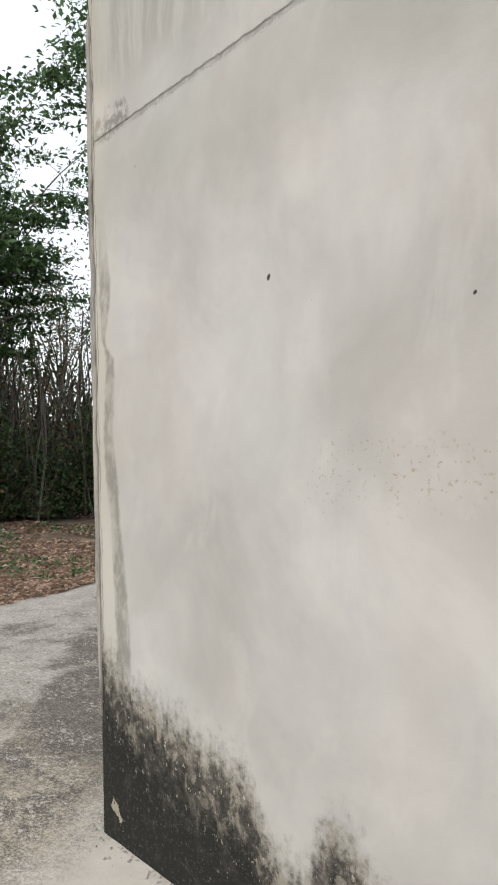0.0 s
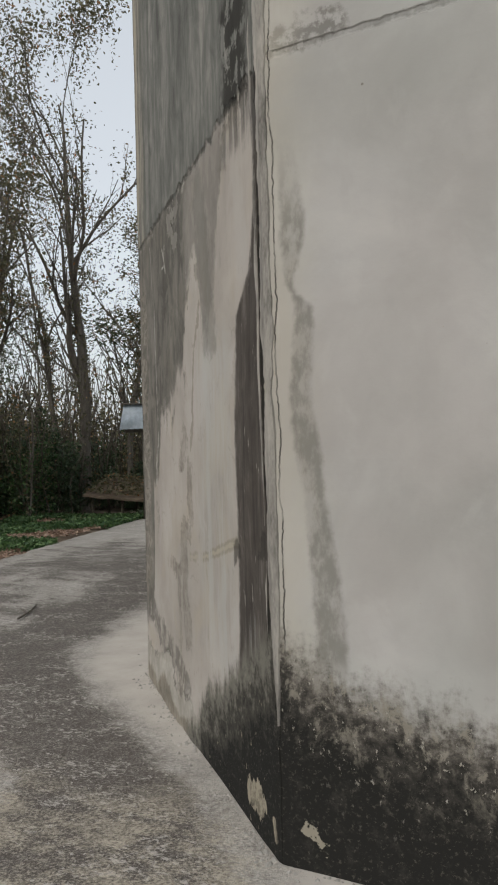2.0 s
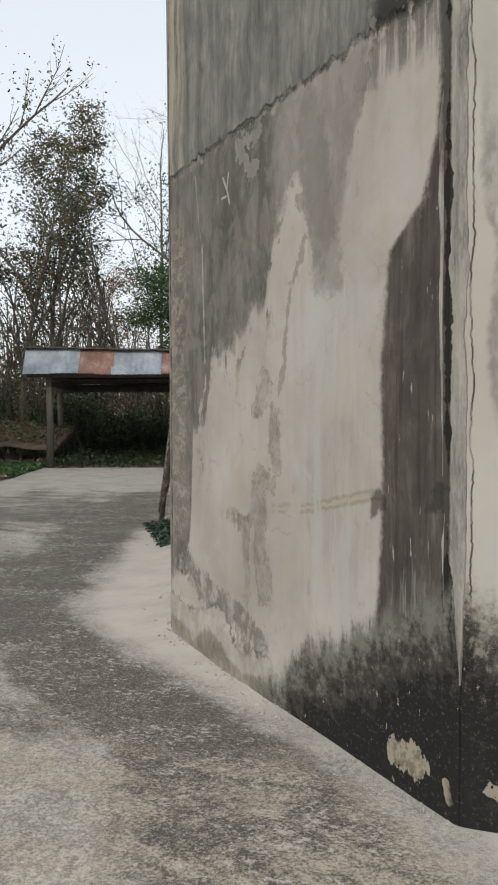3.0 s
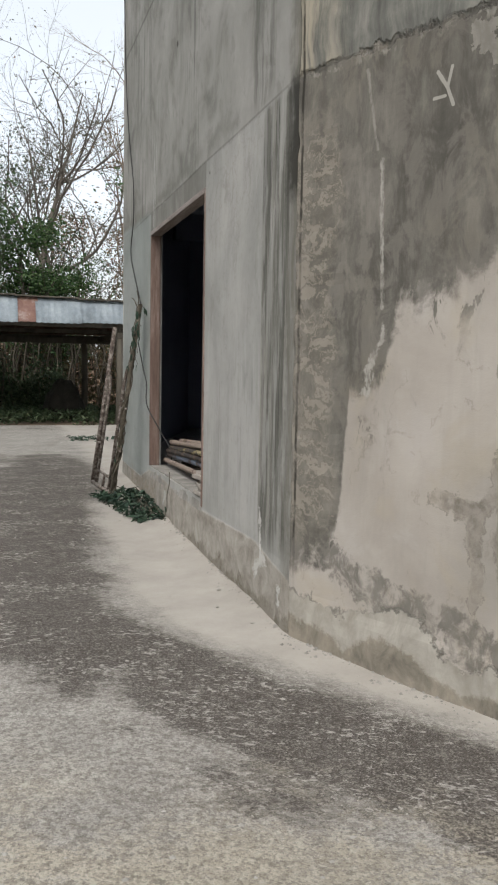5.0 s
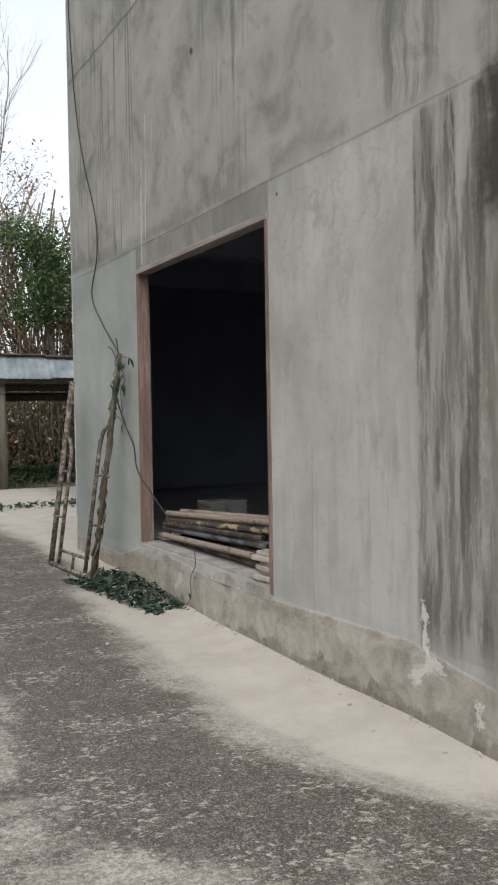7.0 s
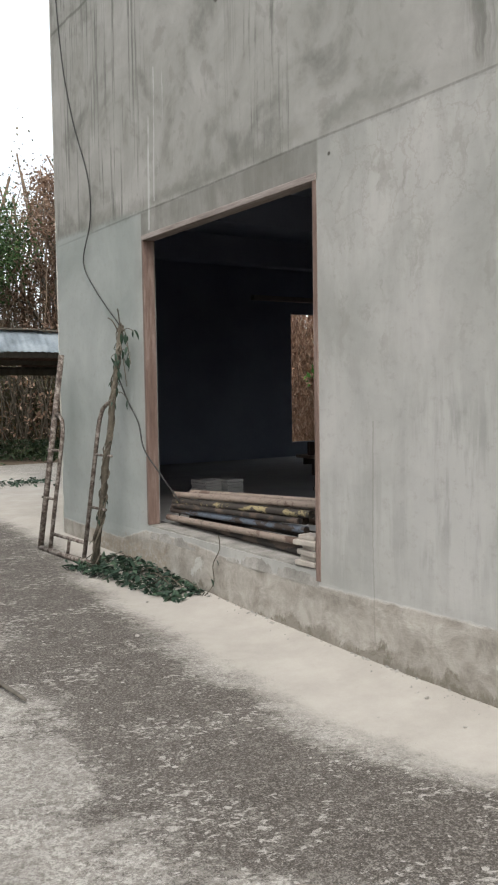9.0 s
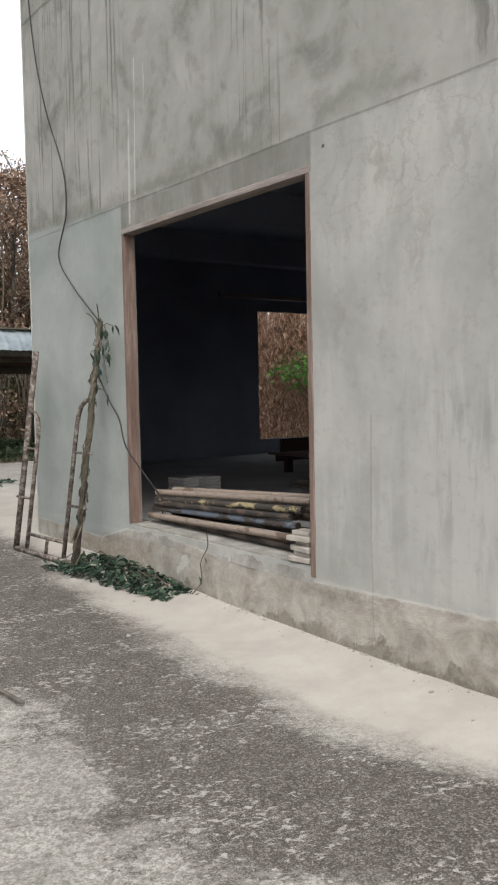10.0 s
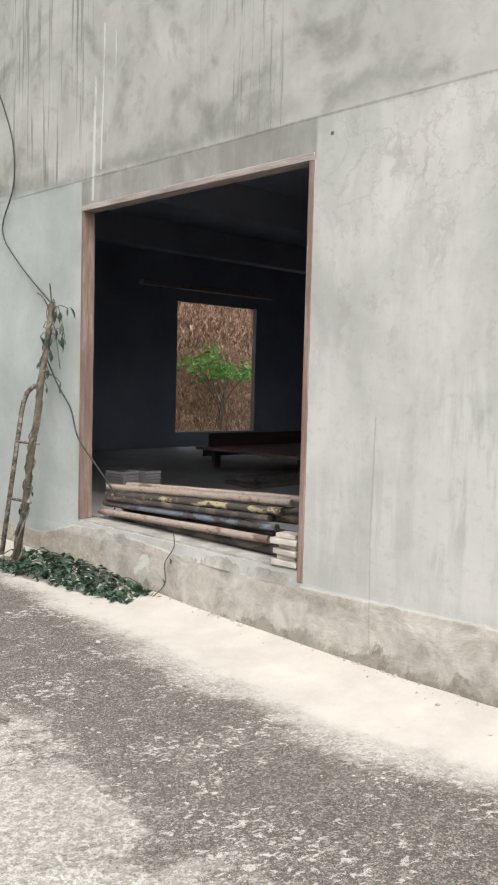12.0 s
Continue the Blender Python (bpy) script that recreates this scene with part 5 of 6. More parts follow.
def stack_of_tiles(x, y):
    ob = thing("tile_stack", "grey stack of floor tiles on the cement floor", "tile stack", "tile stacks inside", at=(x, y, FLOOR - 0.003), turn=3)
    for k in range(8):
        part("tile", box_bm(-0.085 + 0.004 * (k % 3), 0.085 + 0.004 * (k % 2), -0.12, 0.12, k * 0.025, k * 0.025 + 0.021, 0.002), M_SCREED, ob)


stack_of_tiles(-2.17, 10.02)
stack_of_tiles(-1.97, 9.98)

table = thing("work_table", "low dark brown wooden table with a plank top", "table", at=(1.2, 10.75, FLOOR - 0.003))
for k in range(6):
    part("plank", box_bm(-1.35, 2.6, -0.88 + 0.26 * k, -0.625 + 0.26 * k, 0.21, 0.245, 0.004), M_TABLE, table)
part("apron", box_bm(-1.28, 2.55, -0.84, -0.81, 0.13, 0.208, 0.004), M_BOARD, table)
part("apron", box_bm(-1.28, 2.55, 0.60, 0.63, 0.13, 0.208, 0.004), M_BOARD, table)
for lx in (-1.15, 2.4):
    for ly in (-0.76, 0.55):
        part("leg", box_bm(lx - 0.045, lx + 0.045, ly - 0.03, ly + 0.03, 0.0, 0.208, 0.004), M_BOARD, table)
t = Tubes()
t.add([(-1.13, -0.76, 0.03), (-0.90, -0.76, 0.2)], 0.022, 4)
t.object("brace", M_BOARD, table, smooth=False)
upstand = thing("dark_board", "dark board standing on edge across the table", "board", at=(1.2, 11.25, FLOOR + 0.242))
part("plank", box_bm(-1.3, 1.9, -0.018, 0.018, 0.0, 0.15, 0.003), M_BOARD, upstand)


def board(x, y, z, length, turn):
    ob = thing("timber_board", "dark rough timber board stacked on the floor", "board", "boards on the floor", at=(x, y, z), turn=turn)
    part("plank", box_bm(-length / 2, length / 2, -0.11, 0.11, 0.0, 0.035, 0.004), M_TIMBER, ob)


for k, (bx, by, bz, bt) in enumerate(((-0.35, 9.75, 0, 3), (-0.32, 9.74, 0.035, -2), (-0.4, 9.76, 0.07, 4), (-0.3, 9.98, 0.0, 1))):
    board(bx, by, FLOOR - 0.003 + bz, 1.25, bt)


# ---- leaning scaffold frame ----
def scaffold_frame():
    ob = thing("scaffold_frame", "rusty tubular scaffold frame leaning against the wall", "scaffold frame")
    foot_l, foot_r = Vector((-3.617, 10.30, 0.185)), Vector((-3.545, 9.315, 0.185))
    lean = Vector((0.14, -0.008, 1.0)).normalized()
    tall, along = 1.83, (foot_r - foot_l)
    ax = along.normalized()

    def at(s, h):
        return foot_l + ax * s + lean * h

    wide = along.length
    for name, pts, r in (
        ("post", [at(0, 0), at(0.0, tall - 0.21)], 0.024),
        ("post", [at(wide, 0), at(wide, 1.0), at(wide, 1.80)], 0.0215),
        ("bottom_bar", [at(0, 0.0), at(wide, 0.0)], 0.024),
        ("lower_bar", [at(0.19, 0.14), at(wide - 0.19, 0.14)], 0.014),
        ("strut", [at(wide * 0.52, 0.02), at(wide * 0.52, 0.14)], 0.013),
    ):
        t = Tubes()
        t.add(pts, r, 10)
        t.object(name, M_STEM if r == 0.0215 else M_RUST, ob)
    for s0, sgn in ((0.0, 1), (wide, -1)):
        t = Tubes()
        low = 0.13 if sgn > 0 else 0.03
        arc = [at(s0 + sgn * 0.19, 0.02), at(s0 + sgn * 0.19, 1.05 - low), at(s0 + sgn * 0.18, 1.13 - low), at(s0 + sgn * 0.15, 1.2 - low), at(s0 + sgn * 0.09, 1.24 - low), at(s0 + sgn * 0.02, 1.25 - low)]
        t.add(arc, 0.017, 8)
        t.object("inner_rail", M_RUST, ob)
        for h in (0.42, 0.82):
            t = Tubes()
            t.add([at(s0 - sgn * 0.07, h), at(s0 + sgn * 0.19, h)], 0.011, 6)
            t.object("rung", M_RUST, ob)
    return foot_r, lean


foot_r, lean = scaffold_frame()
rng = random.Random(11)

# old stems of the creeper wound round the near post
vine = thing("creeper_vine", "woody creeper wound up the scaffold post with sparse leaves", "vine")
for turns, r0, ph, top in ((3.5, 0.026, 0.0, 1.78), (2.5, 0.028, 2.0, 1.6), (4.5, 0.026, 4.0, 1.35), (1.5, 0.03, 1.0, 1.0)):
    t = Tubes()
    pts = []
    for i in range(40):
        h = top * i / 39
        a = ph + turns * 2 * math.pi * i / 39
        pts.append(foot_r + lean * h + Vector((math.cos(a), math.sin(a), 0)) * (r0 + 0.006 * math.sin(i * 1.7)))
    t.add(pts, [0.008 - 0.004 * i / 39 + 0.002 * math.sin(i * 2.3) for i in range(40)], 6)
    t.object("stem", M_STEM, vine)
for h, dx, dy, dz in ((1.76, -0.03, -0.02, 0.16), (1.72, -0.05, 0.1, 0.14), (0.86, -0.05, -0.12, 0.01), (0.5, -0.04, -0.1, 0.02), (1.32, -0.03, -0.16, -0.03)):
    p = foot_r + lean * h
    t = Tubes()
    t.add(curve_points([p, p + Vector((dx * 0.6, dy * 0.5, dz * 0.7 + 0.01)), p + Vector((dx, dy, dz))], 4), 0.005, 5)
    t.object("twig", M_STEM, vine)


def leaf_blade(length, width):
    """A pointed leaf with a folded midrib, lying along x."""
    bm = bmesh.new()
    n = 5
    mid, left, right = [], [], []
    for i in range(n + 1):
        f = i / n
        w = width * math.sin(math.pi * min(1, f * 0.94 + 0.04)) ** 0.8 * (1 - 0.35 * f)
        bend = -0.35 * length * f * f
        mid.append(bm.verts.new((length * f, 0, bend)))
        left.append(bm.verts.new((length * f, w * 0.5, bend + w * 0.14)))
        right.append(bm.verts.new((length * f, -w * 0.5, bend + w * 0.14)))
    for i in range(n):
        bm.faces.new((mid[i], mid[i + 1], left[i + 1], left[i]))
        bm.faces.new((mid[i + 1], mid[i], right[i], right[i + 1]))
    return bm


leaf_mesh = bpy.data.meshes.new("leaf")
_b = leaf_blade(0.11, 0.046)
_b.to_mesh(leaf_mesh)
_b.free()
leaf_mesh.materials.append(M_CREEPER)
leaf_mesh.shade_smooth()


def put_leaf(parent, p, heading, tilt, size):
    ob = new("leaf", leaf_mesh)
    ob.parent = parent
    ob.matrix_basis = pose(*p, rng.uniform(-25, 25), tilt, heading) @ Matrix.Diagonal((size, size, size, 1))


for k in range(26):
    h = rng.choice((rng.uniform(1.2, 1.75), rng.uniform(1.2, 1.75), rng.uniform(0.1, 1.2)))
    p = foot_r + lean * h + Vector((rng.uniform(-0.05, 0.02), rng.uniform(-0.24, 0.05) if h > 1.2 else rng.uniform(-0.07, 0.07), 0))
    put_leaf(vine, p, rng.uniform(0, 360), rng.uniform(10, 80), rng.uniform(0.35, 0.7))
    root = foot_r + lean * (h + rng.uniform(-0.02, 0.08))
    t = Tubes()
    t.add(curve_points([root, (root + p) / 2 + Vector((0, 0, 0.03)), p], 4), 0.0028, 5)
    t.object("stalk", M_STEM, vine)

for k in range(16):
    h = rng.uniform(1.38, 1.80)
    p = foot_r + lean * h + Vector((rng.uniform(-0.06, 0.0), -0.02 - 0.22 * rng.random() ** 1.3, rng.uniform(-0.05, 0.03)))
    put_leaf(vine, p, rng.uniform(200, 340), rng.uniform(35, 80), rng.uniform(0.4, 0.75))
for h, reach, drop in ((1.72, -0.24, -0.22), (1.60, -0.20, -0.26), (1.78, -0.12, -0.1)):
    p = foot_r + lean * h
    t = Tubes()
    t.add(curve_points([p, p + Vector((-0.03, reach * 0.6, 0.03)), p + Vector((-0.03, reach, drop))], 5), 0.0035, 5)
    t.object("twig", M_STEM, vine)

# heap of creeper at its foot
heap = thing("creeper_heap", "dark green creeper leaves heaped on the dusty ground", "creeper")
for k in range(210):
    s = rng.random()
    y = 9.50 - 1.34 * s + rng.gauss(0, 0.05)
    hgt = 0.10 * (math.sin(math.pi * min(1, s * 1.0 + 0.15)) ** 0.7) * (1.0 if s < 0.75 else 0.35)
    x = -3.50 + 0.14 * s + rng.uniform(-0.20, 0.20) * (1.15 - 0.5 * s)
    x = min(x, -3.275)
    z = ground_z(x, y) + 0.012 + hgt * rng.random() ** 0.8 * (1 - abs(x + 3.42) / 0.4)
    put_leaf(heap, (x, y, max(z, ground_z(x, y) + 0.012)), rng.uniform(0, 360), rng.uniform(-5, 45), rng.uniform(0.5, 0.95))
hr = np.random.default_rng(44)
hs = hr.random(420)
hy = 9.5 - 1.3 * hs + hr.normal(size=420) * 0.05
hx = np.minimum(-3.53 + 0.16 * hs + hr.uniform(-0.19, 0.2, 420) * (1.2 - 0.5 * hs), -3.275)
hh = 0.09 * np.sin(np.pi * np.minimum(1, hs * 0.95 + 0.12)) * np.where(hs < 0.75, 1.0, 0.3) * hr.random(420) * np.clip(1.1 - np.abs(hx + 3.45) / 0.35, 0.1, 1)
hz = np.array([ground_z(a, b) for a, b in zip(hx, hy)]) + 0.012 + hh
tagged(leaves_object("foliage", np.stack([hx, hy, hz], 1), hr.uniform(0.05, 0.10, 420), M_CREEPER, heap, 45, 0.6, 0.0, 0.38), kind="stuff")
for k in range(9):
    t = Tubes()
    y = 9.6 - 0.14 * k
    x = -3.45 + rng.uniform(-0.1, 0.1)
    pts = [(x, y, ground_z(x, y) + 0.01), (x + 0.05, y - 0.12, ground_z(x, y) + 0.08), (min(x + 0.08, -3.28), y - 0.3, ground_z(x, y) + 0.02)]
    t.add(curve_points(pts, 5), 0.004, 5)
    t.object("stem", M_STEM, heap)
# a thin runner climbing the plinth
runner = thing("creeper_runner", "thin dry runner climbing the plinth", "vine")
t = Tubes()
t.add(curve_points([(-3.30, 8.14, 0.13), (-3.282, 8.03, 0.24), (-3.278, 8.04, 0.36), (-3.276, 7.96, 0.47), (-3.275, 7.97, 0.56)], 6), 0.0035, 5)
t.object("stem", M_STEM, runner)
for p in ((-3.295, 8.04, 0.27), (-3.285, 7.99, 0.40), (-3.29, 8.12, 0.17)):
    put_leaf(runner, p, rng.uniform(0, 360), 40, 0.45)

# ---- cable hanging down the wall ----
cable = thing("hanging_cable", "thin dark cable hanging down the wall into the opening", "cable")
t = Tubes()
xw = -3.268
path = [(xw - 0.01, 10.62, 7.0), (xw, 10.58, 5.6), (xw, 10.56, 5.1), (xw, 10.42, 4.28), (xw, 10.22, 3.73), (xw, 9.93, 3.2), (xw, 9.90, 2.85), (xw, 10.06, 2.54), (xw, 9.82, 2.28), (xw - 0.01, 9.36, 1.97)]
t.add(curve_points(path, 8), 0.0055, 6)
t.object("wire", M_CABLE, cable)
t = Tubes()
path = [(xw - 0.03, 9.40, 1.62), (xw - 0.01, 9.25, 1.40), (xw, 9.1, 1.24), (xw - 0.015, 8.98, 1.05), (-3.2, 8.86, 0.85), (-3.10, 8.80, 0.66), (-3.08, 8.86, 0.54)]
t.add(curve_points(path, 8), 0.0055, 6)
t.object("wire", M_CABLE, cable)
loop_cable = thing("cable_loop", "black cable looped on the inner side of the frame", "cable")
t = Tubes()
t.add(curve_points([(-3.12, 7.02, 1.95), (-3.11, 7.055, 1.8), (-3.11, 7.07, 1.6), (-3.12, 7.03, 1.45)], 8), 0.008, 6)
t.object("wire", M_CABLE, loop_cable)


# ---- loose things on the drive ----
stick = thing("stick", "weathered dark stick lying on the drive", "stick", at=(-4.87, 7.30, ground_z(-4.87, 7.3)), turn=0)
t = Tubes()
t.add(curve_points([(-0.05, 0.42, 0.03), (0.0, 0.1, 0.022), (0.03, -0.25, 0.022)], 6), [0.007] * 6 + [0.010] * 6 + [0.007], 7)
t.object("branch", M_TIMBER, stick)
t = Tubes()
t.add([(0.0, 0.05, 0.02), (-0.1, 0.16, 0.04)], 0.007, 5)
t.object("twig", M_TIMBER, stick)


def pebble_mesh(seed):
    bm = bmesh.new()
    bmesh.ops.create_icosphere(bm, subdivisions=1, radius=1.0)
    r = random.Random(seed)
    for v in bm.verts:
        v.co *= r.uniform(0.7, 1.15)
        v.co.z *= 0.5
    me = bpy.data.meshes.new("pebble")
    bm.to_mesh(me)
    bm.free()
    me.materials.append(M_STONE)
    return me


def scatter_chips():
    """Loose flakes and grit, too many to count, in one mesh."""
    r = random.Random(5)
    verts, faces = [], []
    for k in range(1700):
        x, y = r.uniform(-6.4, -2.3), r.uniform(0.4, 10.5)
        if x > -3.9 and y > 4.8 and r.random() < 0.9:
            continue
        lim = -2.215 - (y - 2.68) * 0.41 if y > 2.68 else -2.0
        if x > lim - 0.05:
            continue
        s = 0.003 + 0.009 * r.random() ** 4
        z = ground_z(x, y) + s * 0.2
        a = r.uniform(0, 6.28)
        b0 = len(verts)
        m = 5
        for i in range(m):
            q = a + 2 * math.pi * i / m
            rr = s * r.uniform(0.6, 1.3)
            verts.append((x + rr * math.cos(q), y + rr * math.sin(q), z))
        verts.append((x, y, z + s * 0.5))
        for i in range(m):
            faces.append((b0 + i, b0 + (i + 1) % m, b0 + m))
    tagged(new("grit", mesh_of("grit", verts, faces, M_STONE)), "pale grit and flakes scattered over the drive", "grit", kind="stuff")


scatter_chips()


def crumbs_at_foot():
    """Crumbled render lying along the foot of the walls, in one mesh."""
    r = random.Random(19)
    verts, faces = [], []
    for a, b, n in ((C1, C1 + DIR_A * 2.6, 420), (C1, C2, 420), (C2, C2 + Vector((0, 4.4)), 420)):
        d = (b - a).normalized()
        out = Vector((-d.y, d.x))
        if out.x > 0 or (a is C1 and n == 420 and b.y < a.y and out.y > 0):
            out = -out
        for k in range(n):
            u = r.random() * (b - a).length
            q = a + d * u + out * (0.012 + 0.10 * r.random() ** 2.5)
            s = 0.003 + 0.011 * r.random() ** 3
            z, ang, b0 = ground_z(q.x, q.y), r.uniform(0, 6.28), len(verts)
            for i in range(5):
                w = ang + 1.2566 * i
                rr = s * r.uniform(0.6, 1.3)
                verts.append((q.x + rr * math.cos(w), q.y + rr * math.sin(w), z - 0.002))
            verts.append((q.x + s * 0.2, q.y, z + s * 0.75))
            faces += [(b0 + i, b0 + (i + 1) % 5, b0 + 5) for i in range(5)]
    tagged(new("rubble", mesh_of("rubble", verts, faces, M_SILL)), "crumbled grey render lying along the foot of the wall", "rubble", kind="stuff")


crumbs_at_foot()
for k, (x, y, s, m) in enumerate(((-3.36, 6.06, 0.016, 1), (-3.9, 8.05, 0.018, 2), (-3.98, 7.7, 0.02, 3), (-3.45, 5.75, 0.012, 4), (-3.35, 5.4, 0.012, 5), (-3.62, 8.3, 0.013, 6))):
    ob = new("pebble", pebble_mesh(m))
    ob.matrix_basis = pose(x, y, ground_z(x, y) + s * 0.3, 0, 0, 40 * k) @ Matrix.Diagonal((s, s * 0.8, s, 1))
    tagged(ob, "small dark pebble on the dusty concrete", "pebble", "pebbles by the wall")


# ---- open shed of corrugated sheet ----
EAVE_Y, EAVE_Z, RIDGE_Y, RIDGE_Z, BACK_Y, BACK_Z = 19.15, 2.25, 19.55, 2.83, 23.2, 2.14
shed = thing("open_shed", "open-sided timber shed under old corrugated metal sheets", "shed")


def corrugated(x0, x1, y0, z0, y1, z1, material, name="roof_sheet", sag=0.0):
    """One sheet, waves across x."""
    pitch, amp = 0.13, 0.007
    n = int((x1 - x0) / pitch * 6)
    verts, faces = [], []
    for layer in (0, -0.004):
        for j in range(4):
            f = j / 3
            for i in range(n + 1):
                x = x0 + (x1 - x0) * i / n
                verts.append((x, y0 + (y1 - y0) * f, z0 + (z1 - z0) * f + amp * math.cos(2 * math.pi * x / pitch) + layer - sag * math.sin(math.pi * f)))
    w = n + 1
    for layer in (0, 1):
        for j in range(3):
            for i in range(n):
                a = layer * 4 * w + j * w + i
                q = (a, a + 1, a + w + 1, a + w)
                faces.append(q if layer == 0 else tuple(reversed(q)))
    for i in range(n):
        faces.append((i + 1, i, 4 * w + i, 4 * w + i + 1))
    ob = new(name, mesh_of(name, verts, faces, material, True))
    ob.parent = shed
    return ob


def ridge_at(x):
    return RIDGE_Z - 0.022 * (x + 7.1)


xs = -7.12
sheets = [(M_GALV, 0.58), (M_GALV, 0.58), (M_REDSHEET, 0.38), (M_REDSHEET, 0.38), (M_GALV, 0.55), (M_GALV, 0.50), (M_REDSHEET, 0.40)] + [(M_GALV, 0.86)] * 7
r7 = random.Random(7)
for k, (m, wdt) in enumerate(sheets):
    dz = r7.uniform(-0.025, 0.025)
    top = ridge_at(xs + wdt / 2) + 0.005 * (k % 2)
    corrugated(xs, xs + wdt + 0.05, EAVE_Y + r7.uniform(-0.04, 0.04), EAVE_Z + dz, RIDGE_Y, top, m)
    corrugated(xs, xs + wdt + 0.05, BACK_Y, BACK_Z + dz, RIDGE_Y + 0.02, top, M_REDSHEET, "rear_sheet")
    part("ridge_cap", box_bm(xs - 0.02, xs + wdt + 0.02, RIDGE_Y - 0.09, RIDGE_Y + 0.12, top + 0.008, top + 0.036, 0.006), M_TIMBER, shed)
    xs += wdt
shed_end = xs
for y, z in ((EAVE_Y + 0.25, EAVE_Z - 0.02), (RIDGE_Y + 0.06, RIDGE_Z - 0.34), (BACK_Y - 0.2, BACK_Z - 0.05), (20.6, 2.36), (22.1, 2.20)):
    part("purlin", box_bm(-7.06, shed_end, y - 0.04, y + 0.04, z - 0.06, z + 0.03, 0.006), M_TIMBER, shed)
for x in (-6.6, -2.05, 2.1):
    for y, h in ((EAVE_Y + 0.28, EAVE_Z - 0.08), (BACK_Y - 0.25, BACK_Z - 0.1)):
        t = Tubes()
        gx = x - (0.37 if y > 21 else 0.0)
        t.add([(gx, y, 0.0), (gx + 0.02, y, 1.1), (gx, y, h)], [0.085, 0.075, 0.07], 9)
        t.object("post", M_TIMBER, shed)
    part("tie_beam", box_bm(x - 0.05, x + 0.05, EAVE_Y + 0.2, BACK_Y - 0.1, 1.97, 2.09, 0.008), M_TIMBER, shed)
part("rear_beam", box_bm(-7.05, shed_end - 0.1, BACK_Y - 0.35, BACK_Y - 0.27, 1.92, 2.06, 0.008), M_TIMBER, shed)

# mound under the shed, and the thatch heap beside it
mound_bm = bmesh.new()
bmesh.ops.create_icosphere(mound_bm, subdivisions=4, radius=1.0)
for v in mound_bm.verts:
    n = 1 + 0.16 * noise.noise(v.co * 2.5) + 0.07 * noise.noise(v.co * 8)
    v.co = Vector((v.co.x * 0.48 * n, v.co.y * 0.45 * n, max(-0.1, v.co.z * 0.86 * n)))
M_SOOT = speckled("sooty_earth", [(0.3, (0.014, 0.013, 0.011)), (0.7, (0.05, 0.045, 0.035))], 6, 50, 0.95, 0.02)
mound = thing("earth_kiln", "dark sooty earth mound under the shed", "kiln", at=(-2.95, 22.2, 0.17))
part("mound", mound_bm, M_SOOT, mound, smooth=True)
thatch = thing("thatch_panel", "fallen thatch panel of dry leaves propped on poles", "thatch", at=(-7.5, 21.4, 0.10), turn=-8)
tb = bmesh.new()
bmesh.ops.create_grid(tb, x_segments=16, y_segments=8, size=0.5)
for v in tb.verts:
    v.co = Vector((v.co.x * 1.9, v.co.y * 1.5, 0.82 - 0.42 * (v.co.x + 0.5) * 0.4 + v.co.y * 0.42 + 0.03 * noise.noise(v.co * 5)))
bmesh.ops.solidify(tb, geom=tb.faces[:], thickness=0.06)
part("panel", tb, M_LITTER, thatch)
for x in (-0.8, 0.0, 0.8):
    for py, pz in ((0.5, 0.85), (-0.5, 0.5)):
        t = Tubes()
        t.add([(x, py, -0.1), (x, py, pz)], 0.035, 7)
        t.object("pole", M_STEM, thatch)
rt = np.random.default_rng(3)
tx, ty = rt.uniform(-0.95, 0.95, 900), rt.uniform(-0.75, 0.75, 900)
leaves_object("dry_leaves", np.stack([tx, ty, 0.9 - 0.42 * 0.4 * (tx / 1.9 + 0.5) + ty * 0.28], 1), rt.uniform(0.06, 0.14, 900), M_OLIVE, thatch, 2, 0.5)


# ---- trees ----
def rvec(r):
    return Vector((r.gauss(0, 1), r.gauss(0, 1), r.gauss(0, 1)))


def limb(r, base, direction, length, radius, level, wood, tips, p):
    n = max(3, int(length / p["seg"]))
    pts, d = [Vector(base)], Vector(direction).normalized()
    for i in range(n):
        d = (d + rvec(r) * p["wander"] * (0.5 if level == 0 else 1.0) + Vector((0, 0, p["lift"]))).normalized()
        pts.append(pts[-1] + d * length / n)
    end = 0.12 if level == 0 else (0.4 if level < p["levels"] else 0.2)
    radii = [radius * (1 - (1 - end) * i / n) for i in range(n + 1)]
    if level == 0:
        radii[0] *= 1.35
    wood.add(pts, radii, 8 if level == 0 else (5 if level == 1 else 4), cap=False)
    if level >= p["levels"]:
        tips += [(q, d, level) for q in pts[1:]]
        return
    if level >= 1:
        tips += [(q, d, level) for q in pts[n // 2:]]
    kids = p["kids"][level]
    for k in range(kids):
        f = p["clear"] + (1 - p["clear"]) * (k + r.random() * 0.8) / kids if level == 0 else 0.25 + 0.75 * (k + r.random()) / kids
        i = min(n - 1, int(f * n))
        side = rvec(r)
        axis = (pts[i + 1] - pts[i]).normalized()
        side = (side - axis * side.dot(axis)).normalized()
        s = p["spread"] * r.uniform(0.7, 1.3)
        nd = axis * math.cos(s) + side * math.sin(s)
        limb(r, pts[i], nd, length * p["shrink"] * r.uniform(0.65, 1.15) * (1.15 - 0.45 * f if level == 0 else 1), radii[i] * p.get("thin", 0.6), level + 1, wood, tips, p)


STYLE = dict(seg=0.5, wander=0.10, lift=0.04, levels=3, kids=(9, 5, 4), clear=0.4, spread=0.75, shrink=0.46)


